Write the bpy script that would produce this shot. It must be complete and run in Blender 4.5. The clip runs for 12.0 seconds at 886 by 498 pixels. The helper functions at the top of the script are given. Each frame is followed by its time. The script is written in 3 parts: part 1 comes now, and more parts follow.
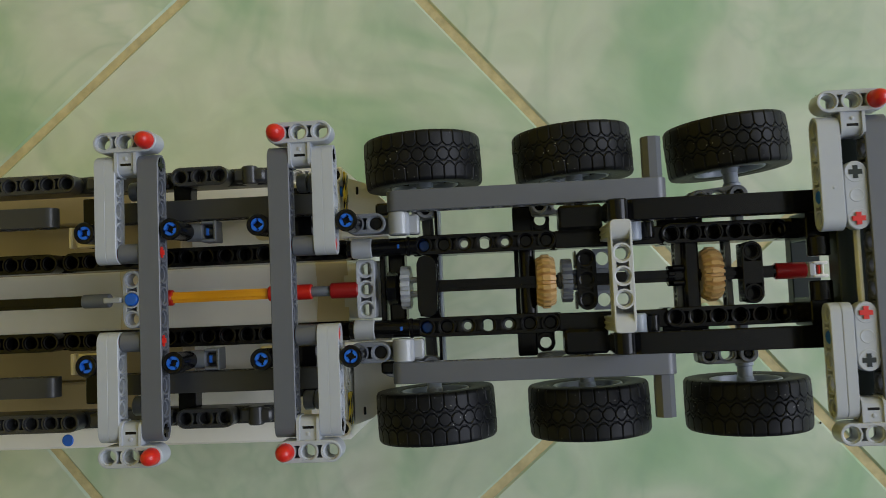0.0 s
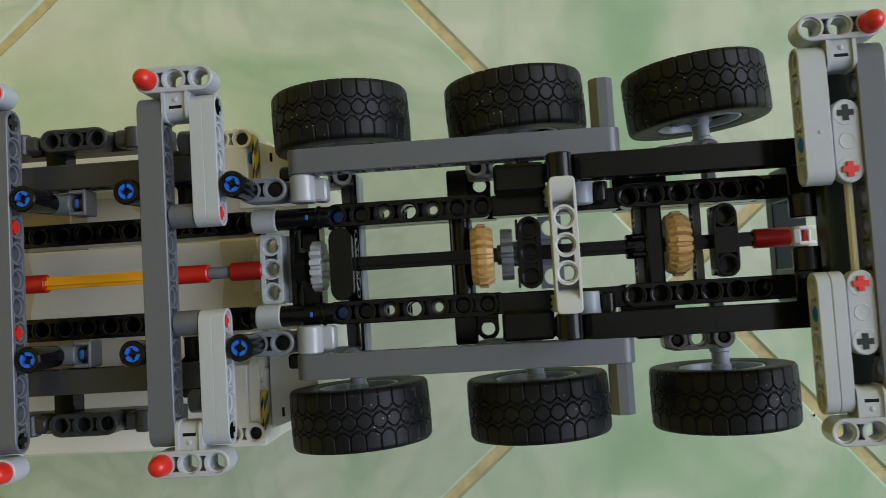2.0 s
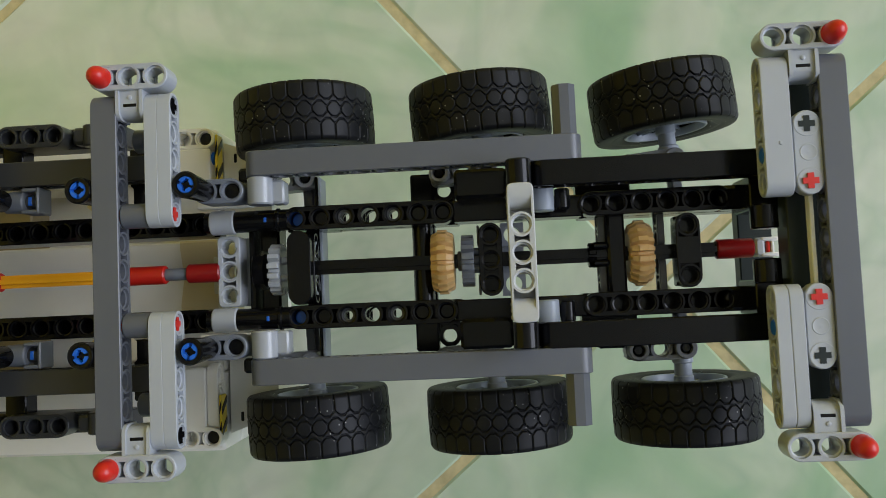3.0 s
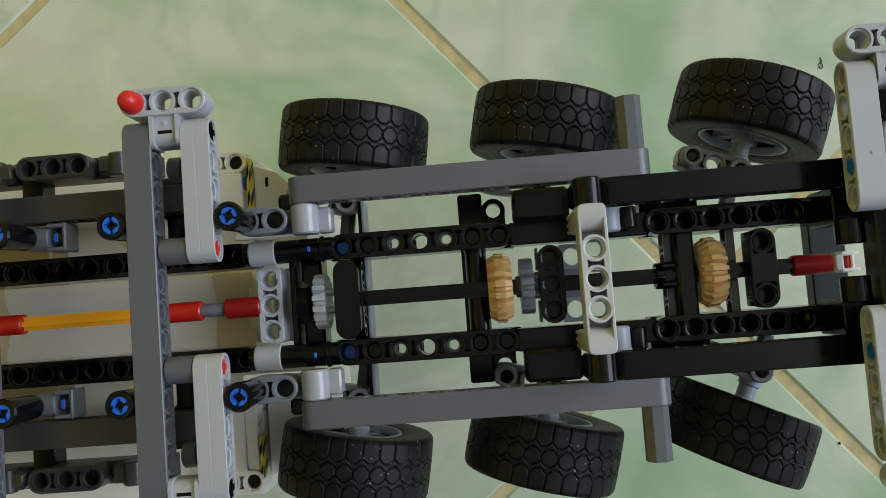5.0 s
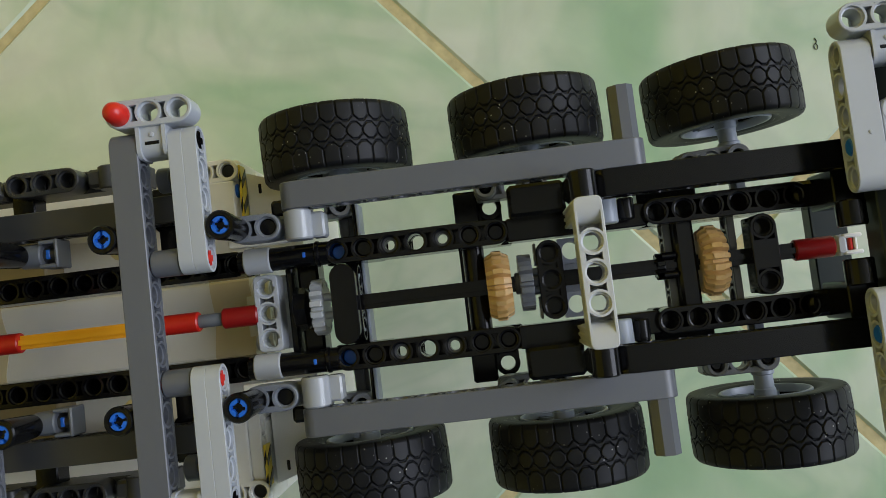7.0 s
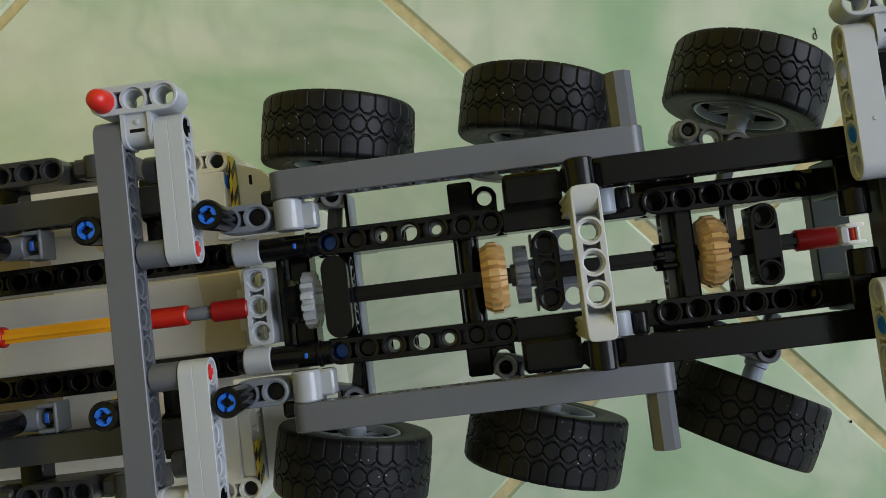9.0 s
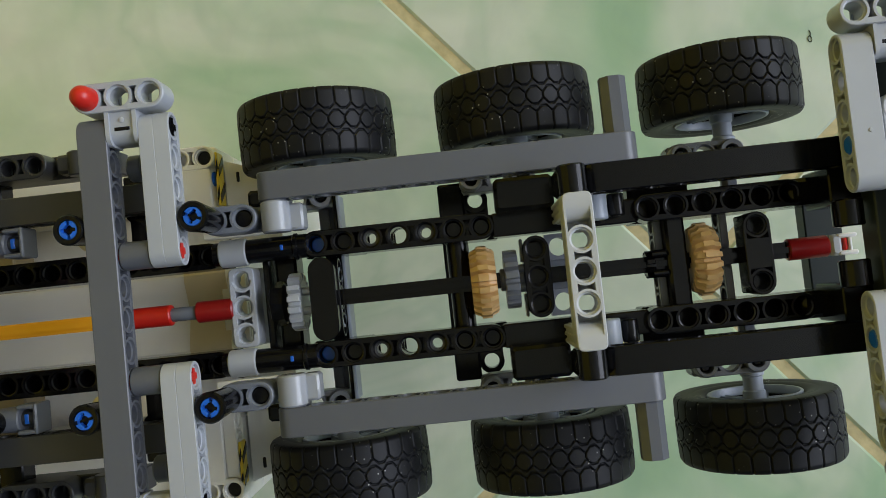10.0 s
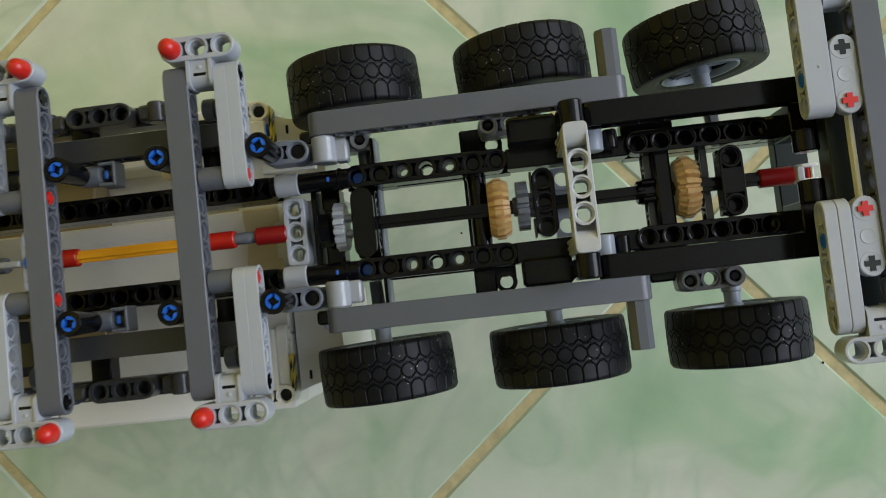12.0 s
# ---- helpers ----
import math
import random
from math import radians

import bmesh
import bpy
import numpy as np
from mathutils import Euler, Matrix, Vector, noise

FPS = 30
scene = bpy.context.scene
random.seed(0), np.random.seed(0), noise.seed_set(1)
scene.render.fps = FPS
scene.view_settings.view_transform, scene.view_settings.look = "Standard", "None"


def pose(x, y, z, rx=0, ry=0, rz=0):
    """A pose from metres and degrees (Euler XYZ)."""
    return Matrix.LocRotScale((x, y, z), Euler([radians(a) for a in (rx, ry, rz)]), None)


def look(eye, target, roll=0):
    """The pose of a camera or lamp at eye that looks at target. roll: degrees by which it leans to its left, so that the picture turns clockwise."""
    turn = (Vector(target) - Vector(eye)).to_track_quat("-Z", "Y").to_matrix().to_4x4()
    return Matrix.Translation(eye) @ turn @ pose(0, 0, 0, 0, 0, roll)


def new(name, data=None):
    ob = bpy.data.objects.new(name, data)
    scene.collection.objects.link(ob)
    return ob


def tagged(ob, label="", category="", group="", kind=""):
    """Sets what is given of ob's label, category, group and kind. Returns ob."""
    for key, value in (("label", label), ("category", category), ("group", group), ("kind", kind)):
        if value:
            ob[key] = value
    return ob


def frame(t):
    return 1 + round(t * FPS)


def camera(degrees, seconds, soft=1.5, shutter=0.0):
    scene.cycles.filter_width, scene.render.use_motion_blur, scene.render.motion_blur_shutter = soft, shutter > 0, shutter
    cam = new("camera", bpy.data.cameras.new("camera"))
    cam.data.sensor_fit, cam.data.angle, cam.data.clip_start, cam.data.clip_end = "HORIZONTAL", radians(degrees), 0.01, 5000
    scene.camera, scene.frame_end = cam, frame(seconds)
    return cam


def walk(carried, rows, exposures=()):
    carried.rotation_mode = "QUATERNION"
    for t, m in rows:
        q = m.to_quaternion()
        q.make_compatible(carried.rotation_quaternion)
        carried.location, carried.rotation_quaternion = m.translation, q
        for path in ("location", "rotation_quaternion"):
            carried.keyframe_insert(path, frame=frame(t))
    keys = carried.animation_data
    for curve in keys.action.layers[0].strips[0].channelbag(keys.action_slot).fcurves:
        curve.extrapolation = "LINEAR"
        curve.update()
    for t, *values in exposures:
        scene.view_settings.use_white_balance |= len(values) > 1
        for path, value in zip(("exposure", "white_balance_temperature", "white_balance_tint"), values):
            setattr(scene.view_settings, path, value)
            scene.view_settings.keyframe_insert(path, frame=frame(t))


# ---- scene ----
cam = camera(56.0, 12.0, 0.8, 0.25)
PATH = [
    (0.0, 0.0859, -0.0065, 0.4674, 3.49, 4.07, -2.45),
    (0.5, 0.0751, -0.0079, 0.4324, 3.56, 3.69, -2.08),
    (1.0, 0.0822, -0.0032, 0.3788, 3.31, 4.27, -1.93),
    (1.5, 0.0990, 0.0011, 0.3817, 3.10, 4.43, -2.73),
    (2.0, 0.1094, -0.0129, 0.4146, 3.07, 4.16, -3.46),
    (2.5, 0.1258, -0.0124, 0.4179, 3.08, 3.91, -3.08),
    (3.0, 0.1199, -0.0126, 0.4103, 3.38, 3.64, -2.50),
    (3.5, 0.1102, -0.0116, 0.4039, 3.54, 3.54, -2.35),
    (5.3, 0.0991, -0.0038, 0.3938, 3.70, 3.08, -4.66),
    (5.5, 0.1009, -0.0042, 0.3947, 3.65, 3.17, -4.84),
    (6.0, 0.0996, -0.0067, 0.3927, 3.49, 3.43, -5.71),
    (6.5, 0.0989, -0.0061, 0.3911, 3.64, 3.69, -6.52),
    (6.7, 0.1014, -0.0053, 0.3912, 3.60, 3.67, -6.87),
    (8.3, 0.0994, 0.0008, 0.3862, 2.58, 2.74, -5.76),
    (8.5, 0.1014, -0.0033, 0.3859, 3.10, 3.26, -6.48),
    (9.0, 0.1014, -0.0054, 0.3852, 3.26, 3.28, -6.89),
    (9.5, 0.1006, -0.0040, 0.3839, 2.91, 2.96, -6.52),
    (9.7, 0.1003, 0.0001, 0.3841, 2.41, 2.56, -5.68),
    (10.0, 0.1017, -0.0008, 0.3823, 2.50, 2.49, -6.04),
    (10.5, 0.1028, -0.0008, 0.3804, 2.30, 2.20, -6.05),
    (11.0, 0.1031, -0.0012, 0.3822, 2.36, 2.05, -6.10),
    (11.5, 0.1052, -0.0104, 0.3942, 2.54, 2.65, -6.32),
    (12.0, 0.1008, -0.0291, 0.4244, 3.06, 4.02, -6.22),
]
walk(cam, [(t, pose(x, y, z, rx, ry, rz)) for t, x, y, z, rx, ry, rz in PATH],
     exposures=[(0.0, -0.2), (1.1, -0.2), (1.8, 0.0), (12.0, 0.0)])

# ---- light: a daylit room, window in the east wall ----
world = bpy.data.worlds.new("sky")
world.use_nodes = True
scene.world = world
sky = world.node_tree.nodes.new("ShaderNodeTexSky")
sky.sky_type = "NISHITA"
sky.sun_disc = False
sky.sun_elevation, sky.sun_rotation = radians(40), radians(200)
back = world.node_tree.nodes["Background"]
world.node_tree.links.new(sky.outputs[0], back.inputs["Color"])
back.inputs["Strength"].default_value = 0.12
scene.view_settings.exposure = 0.0


def area(name, at, to, sx, sy, watts, colour):
    data = bpy.data.lights.new(name, "AREA")
    data.shape, data.size, data.size_y, data.energy, data.color = "RECTANGLE", sx, sy, watts, colour
    ob = new(name, data)
    ob.matrix_world = look(at, to)
    return ob


area("window_light", (2.17, 0.2, 1.57), (0.0, 0.2, 1.1), 1.9, 1.75, 60, (0.895, 0.945, 1.09))

# ---- units: one stud is 8 mm; DECK is the height of the pin tops over the floor ----
S = 0.008
DECK = 0.177


# ---- materials ----
def nodes_of(name):
    m = bpy.data.materials.new(name)
    m.use_nodes = True
    return m, m.node_tree.nodes, m.node_tree.links, m.node_tree.nodes["Principled BSDF"]


def plastic(name, rgb, rough=0.32, spec=0.5, vary=0.06):
    m, n, l, p = nodes_of(name)
    co = n.new("ShaderNodeTexCoord")
    big = n.new("ShaderNodeTexNoise")
    big.inputs["Scale"].default_value, big.inputs["Detail"].default_value = 60, 4
    l.new(co.outputs["Object"], big.inputs["Vector"])
    ramp = n.new("ShaderNodeMapRange")
    ramp.inputs["To Min"].default_value, ramp.inputs["To Max"].default_value = 1 - vary, 1 + vary
    l.new(big.outputs["Fac"], ramp.inputs["Value"])
    mul = n.new("ShaderNodeMix")
    mul.data_type, mul.blend_type = "RGBA", "MULTIPLY"
    mul.inputs[0].default_value = 1
    mul.inputs[6].default_value = (*rgb, 1)
    l.new(ramp.outputs[0], mul.inputs[7])
    l.new(mul.outputs[2], p.inputs["Base Color"])
    fine = n.new("ShaderNodeTexNoise")
    fine.inputs["Scale"].default_value, fine.inputs["Detail"].default_value = 900, 3
    l.new(co.outputs["Object"], fine.inputs["Vector"])
    rr = n.new("ShaderNodeMapRange")
    rr.inputs["To Min"].default_value, rr.inputs["To Max"].default_value = rough - 0.04, rough + 0.06
    l.new(fine.outputs["Fac"], rr.inputs["Value"])
    l.new(rr.outputs[0], p.inputs["Roughness"])
    bump = n.new("ShaderNodeBump")
    bump.inputs["Strength"].default_value, bump.inputs["Distance"].default_value = 0.02, 0.0003
    l.new(big.outputs["Fac"], bump.inputs["Height"])
    l.new(bump.outputs[0], p.inputs["Normal"])
    p.inputs["Specular IOR Level"].default_value = spec
    return m


DARK_GREY = plastic("dark_grey_plastic", (0.112, 0.120, 0.138))
LIGHT_GREY = plastic("light_grey_plastic", (0.42, 0.445, 0.475), 0.29)
SHADED_RAIL_GREY = plastic("shaded_rail_grey_plastic", (0.036, 0.037, 0.037))
CHARCOAL = plastic("charcoal_plastic", (0.04, 0.042, 0.045))
BLUE_GREY = plastic("blue_grey_plastic", (0.15, 0.165, 0.19))
BUSH_GREY = plastic("gloss_pale_grey_plastic", (0.34, 0.36, 0.385), 0.17)
RIM_GREY = plastic("rim_grey_plastic", (0.33, 0.37, 0.43), 0.35)
ARM_GREY = plastic("steering_arm_grey_plastic", (0.21, 0.22, 0.235))
PALE = plastic("pale_grey_plastic", (0.50, 0.515, 0.515))
BLACK = plastic("black_plastic", (0.004, 0.004, 0.0045), 0.16, 0.26, 0.02)
DARK = plastic("dark_smoke_plastic", (0.016, 0.023, 0.020), 0.4, 0.3)
WHITE = plastic("white_plastic", (0.88, 0.865, 0.80), 0.3)
CREAM = plastic("cream_plastic", (0.74, 0.64, 0.42), 0.35)
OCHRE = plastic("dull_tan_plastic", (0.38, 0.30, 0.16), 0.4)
RED = plastic("red_plastic", (0.62, 0.02, 0.012))
DULL_RED = plastic("dull_red_plastic", (0.50, 0.014, 0.008))
DEEP_RED = plastic("deep_red_plastic", (0.27, 0.008, 0.008))
BLUE = plastic("blue_plastic", (0.01, 0.13, 0.62))
ORANGE = plastic("orange_yellow_plastic", (0.85, 0.38, 0.01))
YELLOW = plastic("yellow_plastic", (0.75, 0.55, 0.03))
TAN = plastic("tan_plastic", (0.72, 0.47, 0.20), 0.4)


def rubber():
    m, n, l, p = nodes_of("black_rubber")
    co = n.new("ShaderNodeTexCoord")
    dust = n.new("ShaderNodeTexNoise")
    dust.inputs["Scale"].default_value, dust.inputs["Detail"].default_value = 90, 8
    l.new(co.outputs["Object"], dust.inputs["Vector"])
    r1 = n.new("ShaderNodeValToRGB")
    r1.color_ramp.elements[0].position, r1.color_ramp.elements[0].color = 0.35, (0.0035, 0.004, 0.005, 1)
    r1.color_ramp.elements[1].position, r1.color_ramp.elements[1].color = 0.75, (0.010, 0.0105, 0.012, 1)
    l.new(dust.outputs["Fac"], r1.inputs["Fac"])
    speck = n.new("ShaderNodeTexVoronoi")
    speck.inputs["Scale"].default_value = 640
    l.new(co.outputs["Object"], speck.inputs["Vector"])
    r2 = n.new("ShaderNodeValToRGB")
    r2.color_ramp.elements[0].position, r2.color_ramp.elements[0].color = 0.1, (1, 1, 1, 1)
    r2.color_ramp.elements[1].position, r2.color_ramp.elements[1].color = 0.17, (0, 0, 0, 1)
    l.new(speck.outputs["Distance"], r2.inputs["Fac"])
    pick = n.new("ShaderNodeMath")
    pick.operation = "GREATER_THAN"
    pick.inputs[1].default_value = 0.45
    l.new(speck.outputs["Color"], pick.inputs[0])
    both = n.new("ShaderNodeMath")
    both.operation = "MULTIPLY"
    l.new(r2.outputs[0], both.inputs[0])
    l.new(pick.outputs[0], both.inputs[1])
    patch = n.new("ShaderNodeTexNoise")
    patch.inputs["Scale"].default_value, patch.inputs["Detail"].default_value = 75, 2
    l.new(co.outputs["Object"], patch.inputs["Vector"])
    dusty = n.new("ShaderNodeMapRange")
    dusty.inputs["From Min"].default_value, dusty.inputs["From Max"].default_value = 0.48, 0.6
    l.new(patch.outputs["Fac"], dusty.inputs["Value"])
    few = n.new("ShaderNodeMath")
    few.operation = "MULTIPLY"
    l.new(both.outputs[0], few.inputs[0])
    l.new(dusty.outputs[0], few.inputs[1])
    both = few
    mix = n.new("ShaderNodeMix")
    mix.data_type = "RGBA"
    mix.inputs[7].default_value = (0.5, 0.5, 0.46, 1)
    l.new(both.outputs[0], mix.inputs[0])
    l.new(r1.outputs[0], mix.inputs[6])
    l.new(mix.outputs[2], p.inputs["Base Color"])
    p.inputs["Roughness"].default_value = 0.48
    p.inputs["Specular IOR Level"].default_value = 0.25
    return m


RUBBER = rubber()


def tile_material():
    m, n, l, p = nodes_of("green_marbled_tile")
    co = n.new("ShaderNodeTexCoord")
    info = n.new("ShaderNodeObjectInfo")
    shift = n.new("ShaderNodeVectorMath")
    shift.operation = "MULTIPLY_ADD"
    l.new(info.outputs["Random"], shift.inputs[0])
    shift.inputs[1].default_value = (7, 3, 5)
    l.new(co.outputs["Object"], shift.inputs[2])
    soft = n.new("ShaderNodeTexNoise")
    soft.inputs["Scale"].default_value, soft.inputs["Detail"].default_value, soft.inputs["Distortion"].default_value = 10, 3, 0.9
    l.new(shift.outputs[0], soft.inputs["Vector"])
    r1 = n.new("ShaderNodeValToRGB")
    e = r1.color_ramp.elements
    e[0].position, e[0].color = 0.34, (0.62, 0.65, 0.54, 1)
    e[1].position, e[1].color = 0.70, (0.34, 0.50, 0.31, 1)
    mid = e.new(0.55)
    mid.color = (0.53, 0.61, 0.46, 1)
    l.new(soft.outputs["Fac"], r1.inputs["Fac"])
    vein = n.new("ShaderNodeTexNoise")
    vein.inputs["Scale"].default_value, vein.inputs["Detail"].default_value, vein.inputs["Distortion"].default_value = 7, 3, 2.2
    l.new(shift.outputs[0], vein.inputs["Vector"])
    r2 = n.new("ShaderNodeValToRGB")
    v = r2.color_ramp.elements
    v[0].position, v[0].color = 0.44, (0, 0, 0, 1)
    v[1].position, v[1].color = 0.56, (0, 0, 0, 1)
    c = v.new(0.5)
    c.color = (0.3, 0.3, 0.3, 1)
    l.new(vein.outputs["Fac"], r2.inputs["Fac"])
    mix = n.new("ShaderNodeMix")
    mix.data_type = "RGBA"
    mix.inputs[7].default_value = (0.30, 0.45, 0.30, 1)
    l.new(r2.outputs[0], mix.inputs[0])
    l.new(r1.outputs[0], mix.inputs[6])
    fine = n.new("ShaderNodeTexNoise")
    fine.inputs["Scale"].default_value, fine.inputs["Detail"].default_value, fine.inputs["Distortion"].default_value = 24, 5, 1.4
    l.new(shift.outputs[0], fine.inputs["Vector"])
    cloud = n.new("ShaderNodeMapRange")
    cloud.inputs["From Min"].default_value, cloud.inputs["From Max"].default_value = 0.3, 0.7
    cloud.inputs["To Min"].default_value, cloud.inputs["To Max"].default_value = 0.93, 1.06
    l.new(fine.outputs["Fac"], cloud.inputs["Value"])
    tone = n.new("ShaderNodeMix")
    tone.data_type, tone.blend_type = "RGBA", "MULTIPLY"
    tone.inputs[0].default_value = 1
    l.new(mix.outputs[2], tone.inputs[6])
    l.new(cloud.outputs[0], tone.inputs[7])
    l.new(tone.outputs[2], p.inputs["Base Color"])
    p.inputs["Roughness"].default_value = 0.28
    return m


def plain(name, rgb, rough, scale):
    m, n, l, p = nodes_of(name)
    co = n.new("ShaderNodeTexCoord")
    t = n.new("ShaderNodeTexNoise")
    t.inputs["Scale"].default_value, t.inputs["Detail"].default_value = scale, 6
    l.new(co.outputs["Object"], t.inputs["Vector"])
    r = n.new("ShaderNodeValToRGB")
    r.color_ramp.elements[0].position, r.color_ramp.elements[0].color = 0.3, (*[c * 0.72 for c in rgb], 1)
    r.color_ramp.elements[1].position, r.color_ramp.elements[1].color = 0.7, (*rgb, 1)
    l.new(t.outputs["Fac"], r.inputs["Fac"])
    l.new(r.outputs[0], p.inputs["Base Color"])
    p.inputs["Roughness"].default_value = rough
    b = n.new("ShaderNodeBump")
    b.inputs["Strength"].default_value, b.inputs["Distance"].default_value = 0.3, 0.002
    l.new(t.outputs["Fac"], b.inputs["Height"])
    l.new(b.outputs[0], p.inputs["Normal"])
    return m


TILE = tile_material()
GROUT = plain("beige_grout", (0.62, 0.53, 0.28), 0.85, 160)
PAINT = plain("cool_wall_paint", (0.42, 0.47, 0.50), 0.8, 30)
BOUNCE_YELLOW = plain("yellow_bounce_wall_paint", (0.86, 0.68, 0.10), 0.8, 30)
SHADE_BLUE = plain("dark_shade_wall_paint", (0.10, 0.13, 0.20), 0.8, 30)
CEILING = plain("white_ceiling_paint", (0.74, 0.74, 0.71), 0.85, 30)
WOOD = plain("painted_window_frame", (0.7, 0.69, 0.65), 0.5, 40)


# ---- building blocks ----
def finish(name, bm, material, smooth=True):
    me = bpy.data.meshes.new(name)
    bmesh.ops.recalc_face_normals(bm, faces=bm.faces)
    bm.to_mesh(me)
    bm.free()
    for m in material if isinstance(material, (list, tuple)) else [material]:
        me.materials.append(m)
    if smooth:
        for poly in me.polygons:
            poly.use_smooth = True
        me.set_sharp_from_angle(angle=radians(35))
    return me


def part(name, bm, material, parent, label="", at=None):
    """Links a bmesh, in metres about at, as one mesh under parent."""
    ob = new(name, finish(name, bm, material))
    ob.parent = parent
    if at is not None:
        ob.location = at
    return tagged(ob, label)


def prism(bm, loops, mat=0):
    """Joins loops of equal count into a closed tube; the first and last are capped."""
    rows = [[bm.verts.new(v) for v in loop] for loop in loops]
    k = len(rows[0])
    for a, b in zip(rows, rows[1:]):
        for i in range(k):
            bm.faces.new((a[i], a[(i + 1) % k], b[(i + 1) % k], b[i])).material_index = mat
    bm.faces.new(rows[0][::-1]).material_index = mat
    bm.faces.new(rows[-1]).material_index = mat


def rings(bm, loops, mat=0, closed=True):
    """Joins loops in a cycle (closed) with no caps: a body of revolution with a bore."""
    rows = [[bm.verts.new(v) for v in loop] for loop in loops]
    k = len(rows[0])
    pairs = list(zip(rows, rows[1:])) + ([(rows[-1], rows[0])] if closed else [])
    for a, b in pairs:
        for i in range(k):
            bm.faces.new((a[i], a[(i + 1) % k], b[(i + 1) % k], b[i])).material_index = mat


def circle(r, k, a0=0.0):
    return [(r * math.cos(a0 + 2 * math.pi * i / k), r * math.sin(a0 + 2 * math.pi * i / k)) for i in range(k)]


def block(bm, x0, x1, y0, y1, z0, z1, b=0.04, mat=0):
    """A box with chamfered edges, in studs."""
    def loop(x0, x1, y0, y1, z, c):
        return [(x0 + c, y0, z), (x1 - c, y0, z), (x1, y0 + c, z), (x1, y1 - c, z), (x1 - c, y1, z), (x0 + c, y1, z), (x0, y1 - c, z), (x0, y0 + c, z)]
    prism(bm, [loop(x0 + b, x1 - b, y0 + b, y1 - b, z0, b * 0.5), loop(x0, x1, y0, y1, z0 + b, b),
               loop(x0, x1, y0, y1, z1 - b, b), loop(x0 + b, x1 - b, y0 + b, y1 - b, z1, b * 0.5)], mat)


def stadium(n, r, k=9):
    pts = []
    for i in range(k + 1):
        a = -math.pi / 2 + math.pi * i / k
        pts.append((n - 1 + r * math.cos(a), r * math.sin(a)))
    for i in range(k + 1):
        a = math.pi / 2 + math.pi * i / k
        pts.append((r * math.cos(a), r * math.sin(a)))
    return pts


def beam_bm(n, h=0.975, filled=(), square=False, web=0.0, c=0.03):
    """A liftarm of n holes along x, bores along z, in studs: rim wall, collars round the bores, recessed webs between."""
    bm = bmesh.new()
    R, t = 0.478, 0.1
    z = h / 2
    def outline(r):
        pts = stadium(n, r)
        if not square:
            return pts
        out = []
        for x, y in pts:
            x0 = 0.0 if x < (n - 1) / 2 else n - 1.0
            u, v = (x - x0) / r, y / r
            out.append((x0 + r * math.copysign(abs(u) ** 0.4, u), r * math.copysign(abs(v) ** 0.4, v)))
        return out
    o, o2, i = outline(R), outline(R - c), outline(R - t)
    rings(bm, [[(x, y, -z + c) for x, y in o], [(x, y, z - c) for x, y in o], [(x, y, z) for x, y in o2],
               [(x, y, z) for x, y in i], [(x, y, -z) for x, y in i], [(x, y, -z) for x, y in o2]])
    if square:
        for x0, x1 in ((-0.41, 0.0), (n - 1.0, n - 0.59)):
            for y0, y1 in ((-0.41, -0.28), (0.28, 0.41)):
                block(bm, x0, x1, y0, y1, -z, z - 0.002, 0.005)
    for k in range(n):
        def ring(r, zz):
            return [(k + x, y, zz) for x, y in circle(r, 20)]
        if k in filled:
            if k in (0, n - 1):
                e = 1 if k else -1
                arc = [(k + e * 0.38 * math.cos(q), 0.38 * math.sin(q)) for q in [-math.pi / 2 + math.pi * j / 12 for j in range(13)]]
                if square:
                    ramp = [(-0.42, -z), (-0.42, 0.0), (-0.33, 0.25), (-0.18, 0.4), (0.02, z + 0.002), (0.39, z + 0.002), (0.39, -z)]
                    prism(bm, [[(k + e * u, y, q) for u, q in ramp] for y in (-0.4, 0.4)])
                    continue
                arc += [(k - e * 0.5, 0.38), (k - e * 0.5, -0.38)]
                prism(bm, [[(x, y, q) for x, y in arc] for q in (-z - 0.001, z + 0.001)])
            else:
                block(bm, k - 0.52, k + 0.52, -0.382, 0.382, -z, z - 0.003, 0.002)
            continue
        rings(bm, [ring(0.45, -z + 0.004), ring(0.45, z - 0.004), ring(0.37, z - 0.004), ring(0.36, z - 0.1), ring(0.30, z - 0.12),
                   ring(0.30, -z + 0.12), ring(0.36, -z + 0.1), ring(0.37, -z + 0.004)])
    for k in range(n - 1):
        block(bm, k + 0.24, k + 0.76, -0.42, 0.42, (web - 0.12) * z, (web + 0.12) * z, 0.01)
        if k not in filled and k + 1 not in filled:
            for y0, y1 in ((-0.4, -0.27), (0.27, 0.4)):
                block(bm, k + 0.27, k + 0.73, y0, y1, -z + 0.006, z - 0.006, 0.01)
    return bm


def place(bm, m):
    """From studs over the deck to metres in the truck's space."""
    bmesh.ops.transform(bm, matrix=Matrix.Translation((0, 0, DECK)) @ Matrix.Scale(S, 4) @ m, verts=bm.verts)
    return bm


def beam(n, at, run, bore, material, label, name="beam", h=0.975, filled=(), parent=None, c=0.03):
    """A liftarm whose first hole is at `at`, running along `run`, its bores along `bore`."""
    d = {"x": Vector((1, 0, 0)), "y": Vector((0, 1, 0)), "z": Vector((0, 0, 1))}
    a, up = d[run], d[bore]
    m = Matrix((a, up.cross(a), up)).transposed().to_4x4()
    return part(name, place(beam_bm(n, h, filled, web=-0.75 if bore == "z" else 0.0, c=c), Matrix.Translation(at) @ m), material, parent or truck, label)


def turned(profile, at, axis, material, name, label="", k=24, parent=None, bore=False):
    """A body of revolution about axis through at: profile of (along, radius)."""
    bm = bmesh.new()
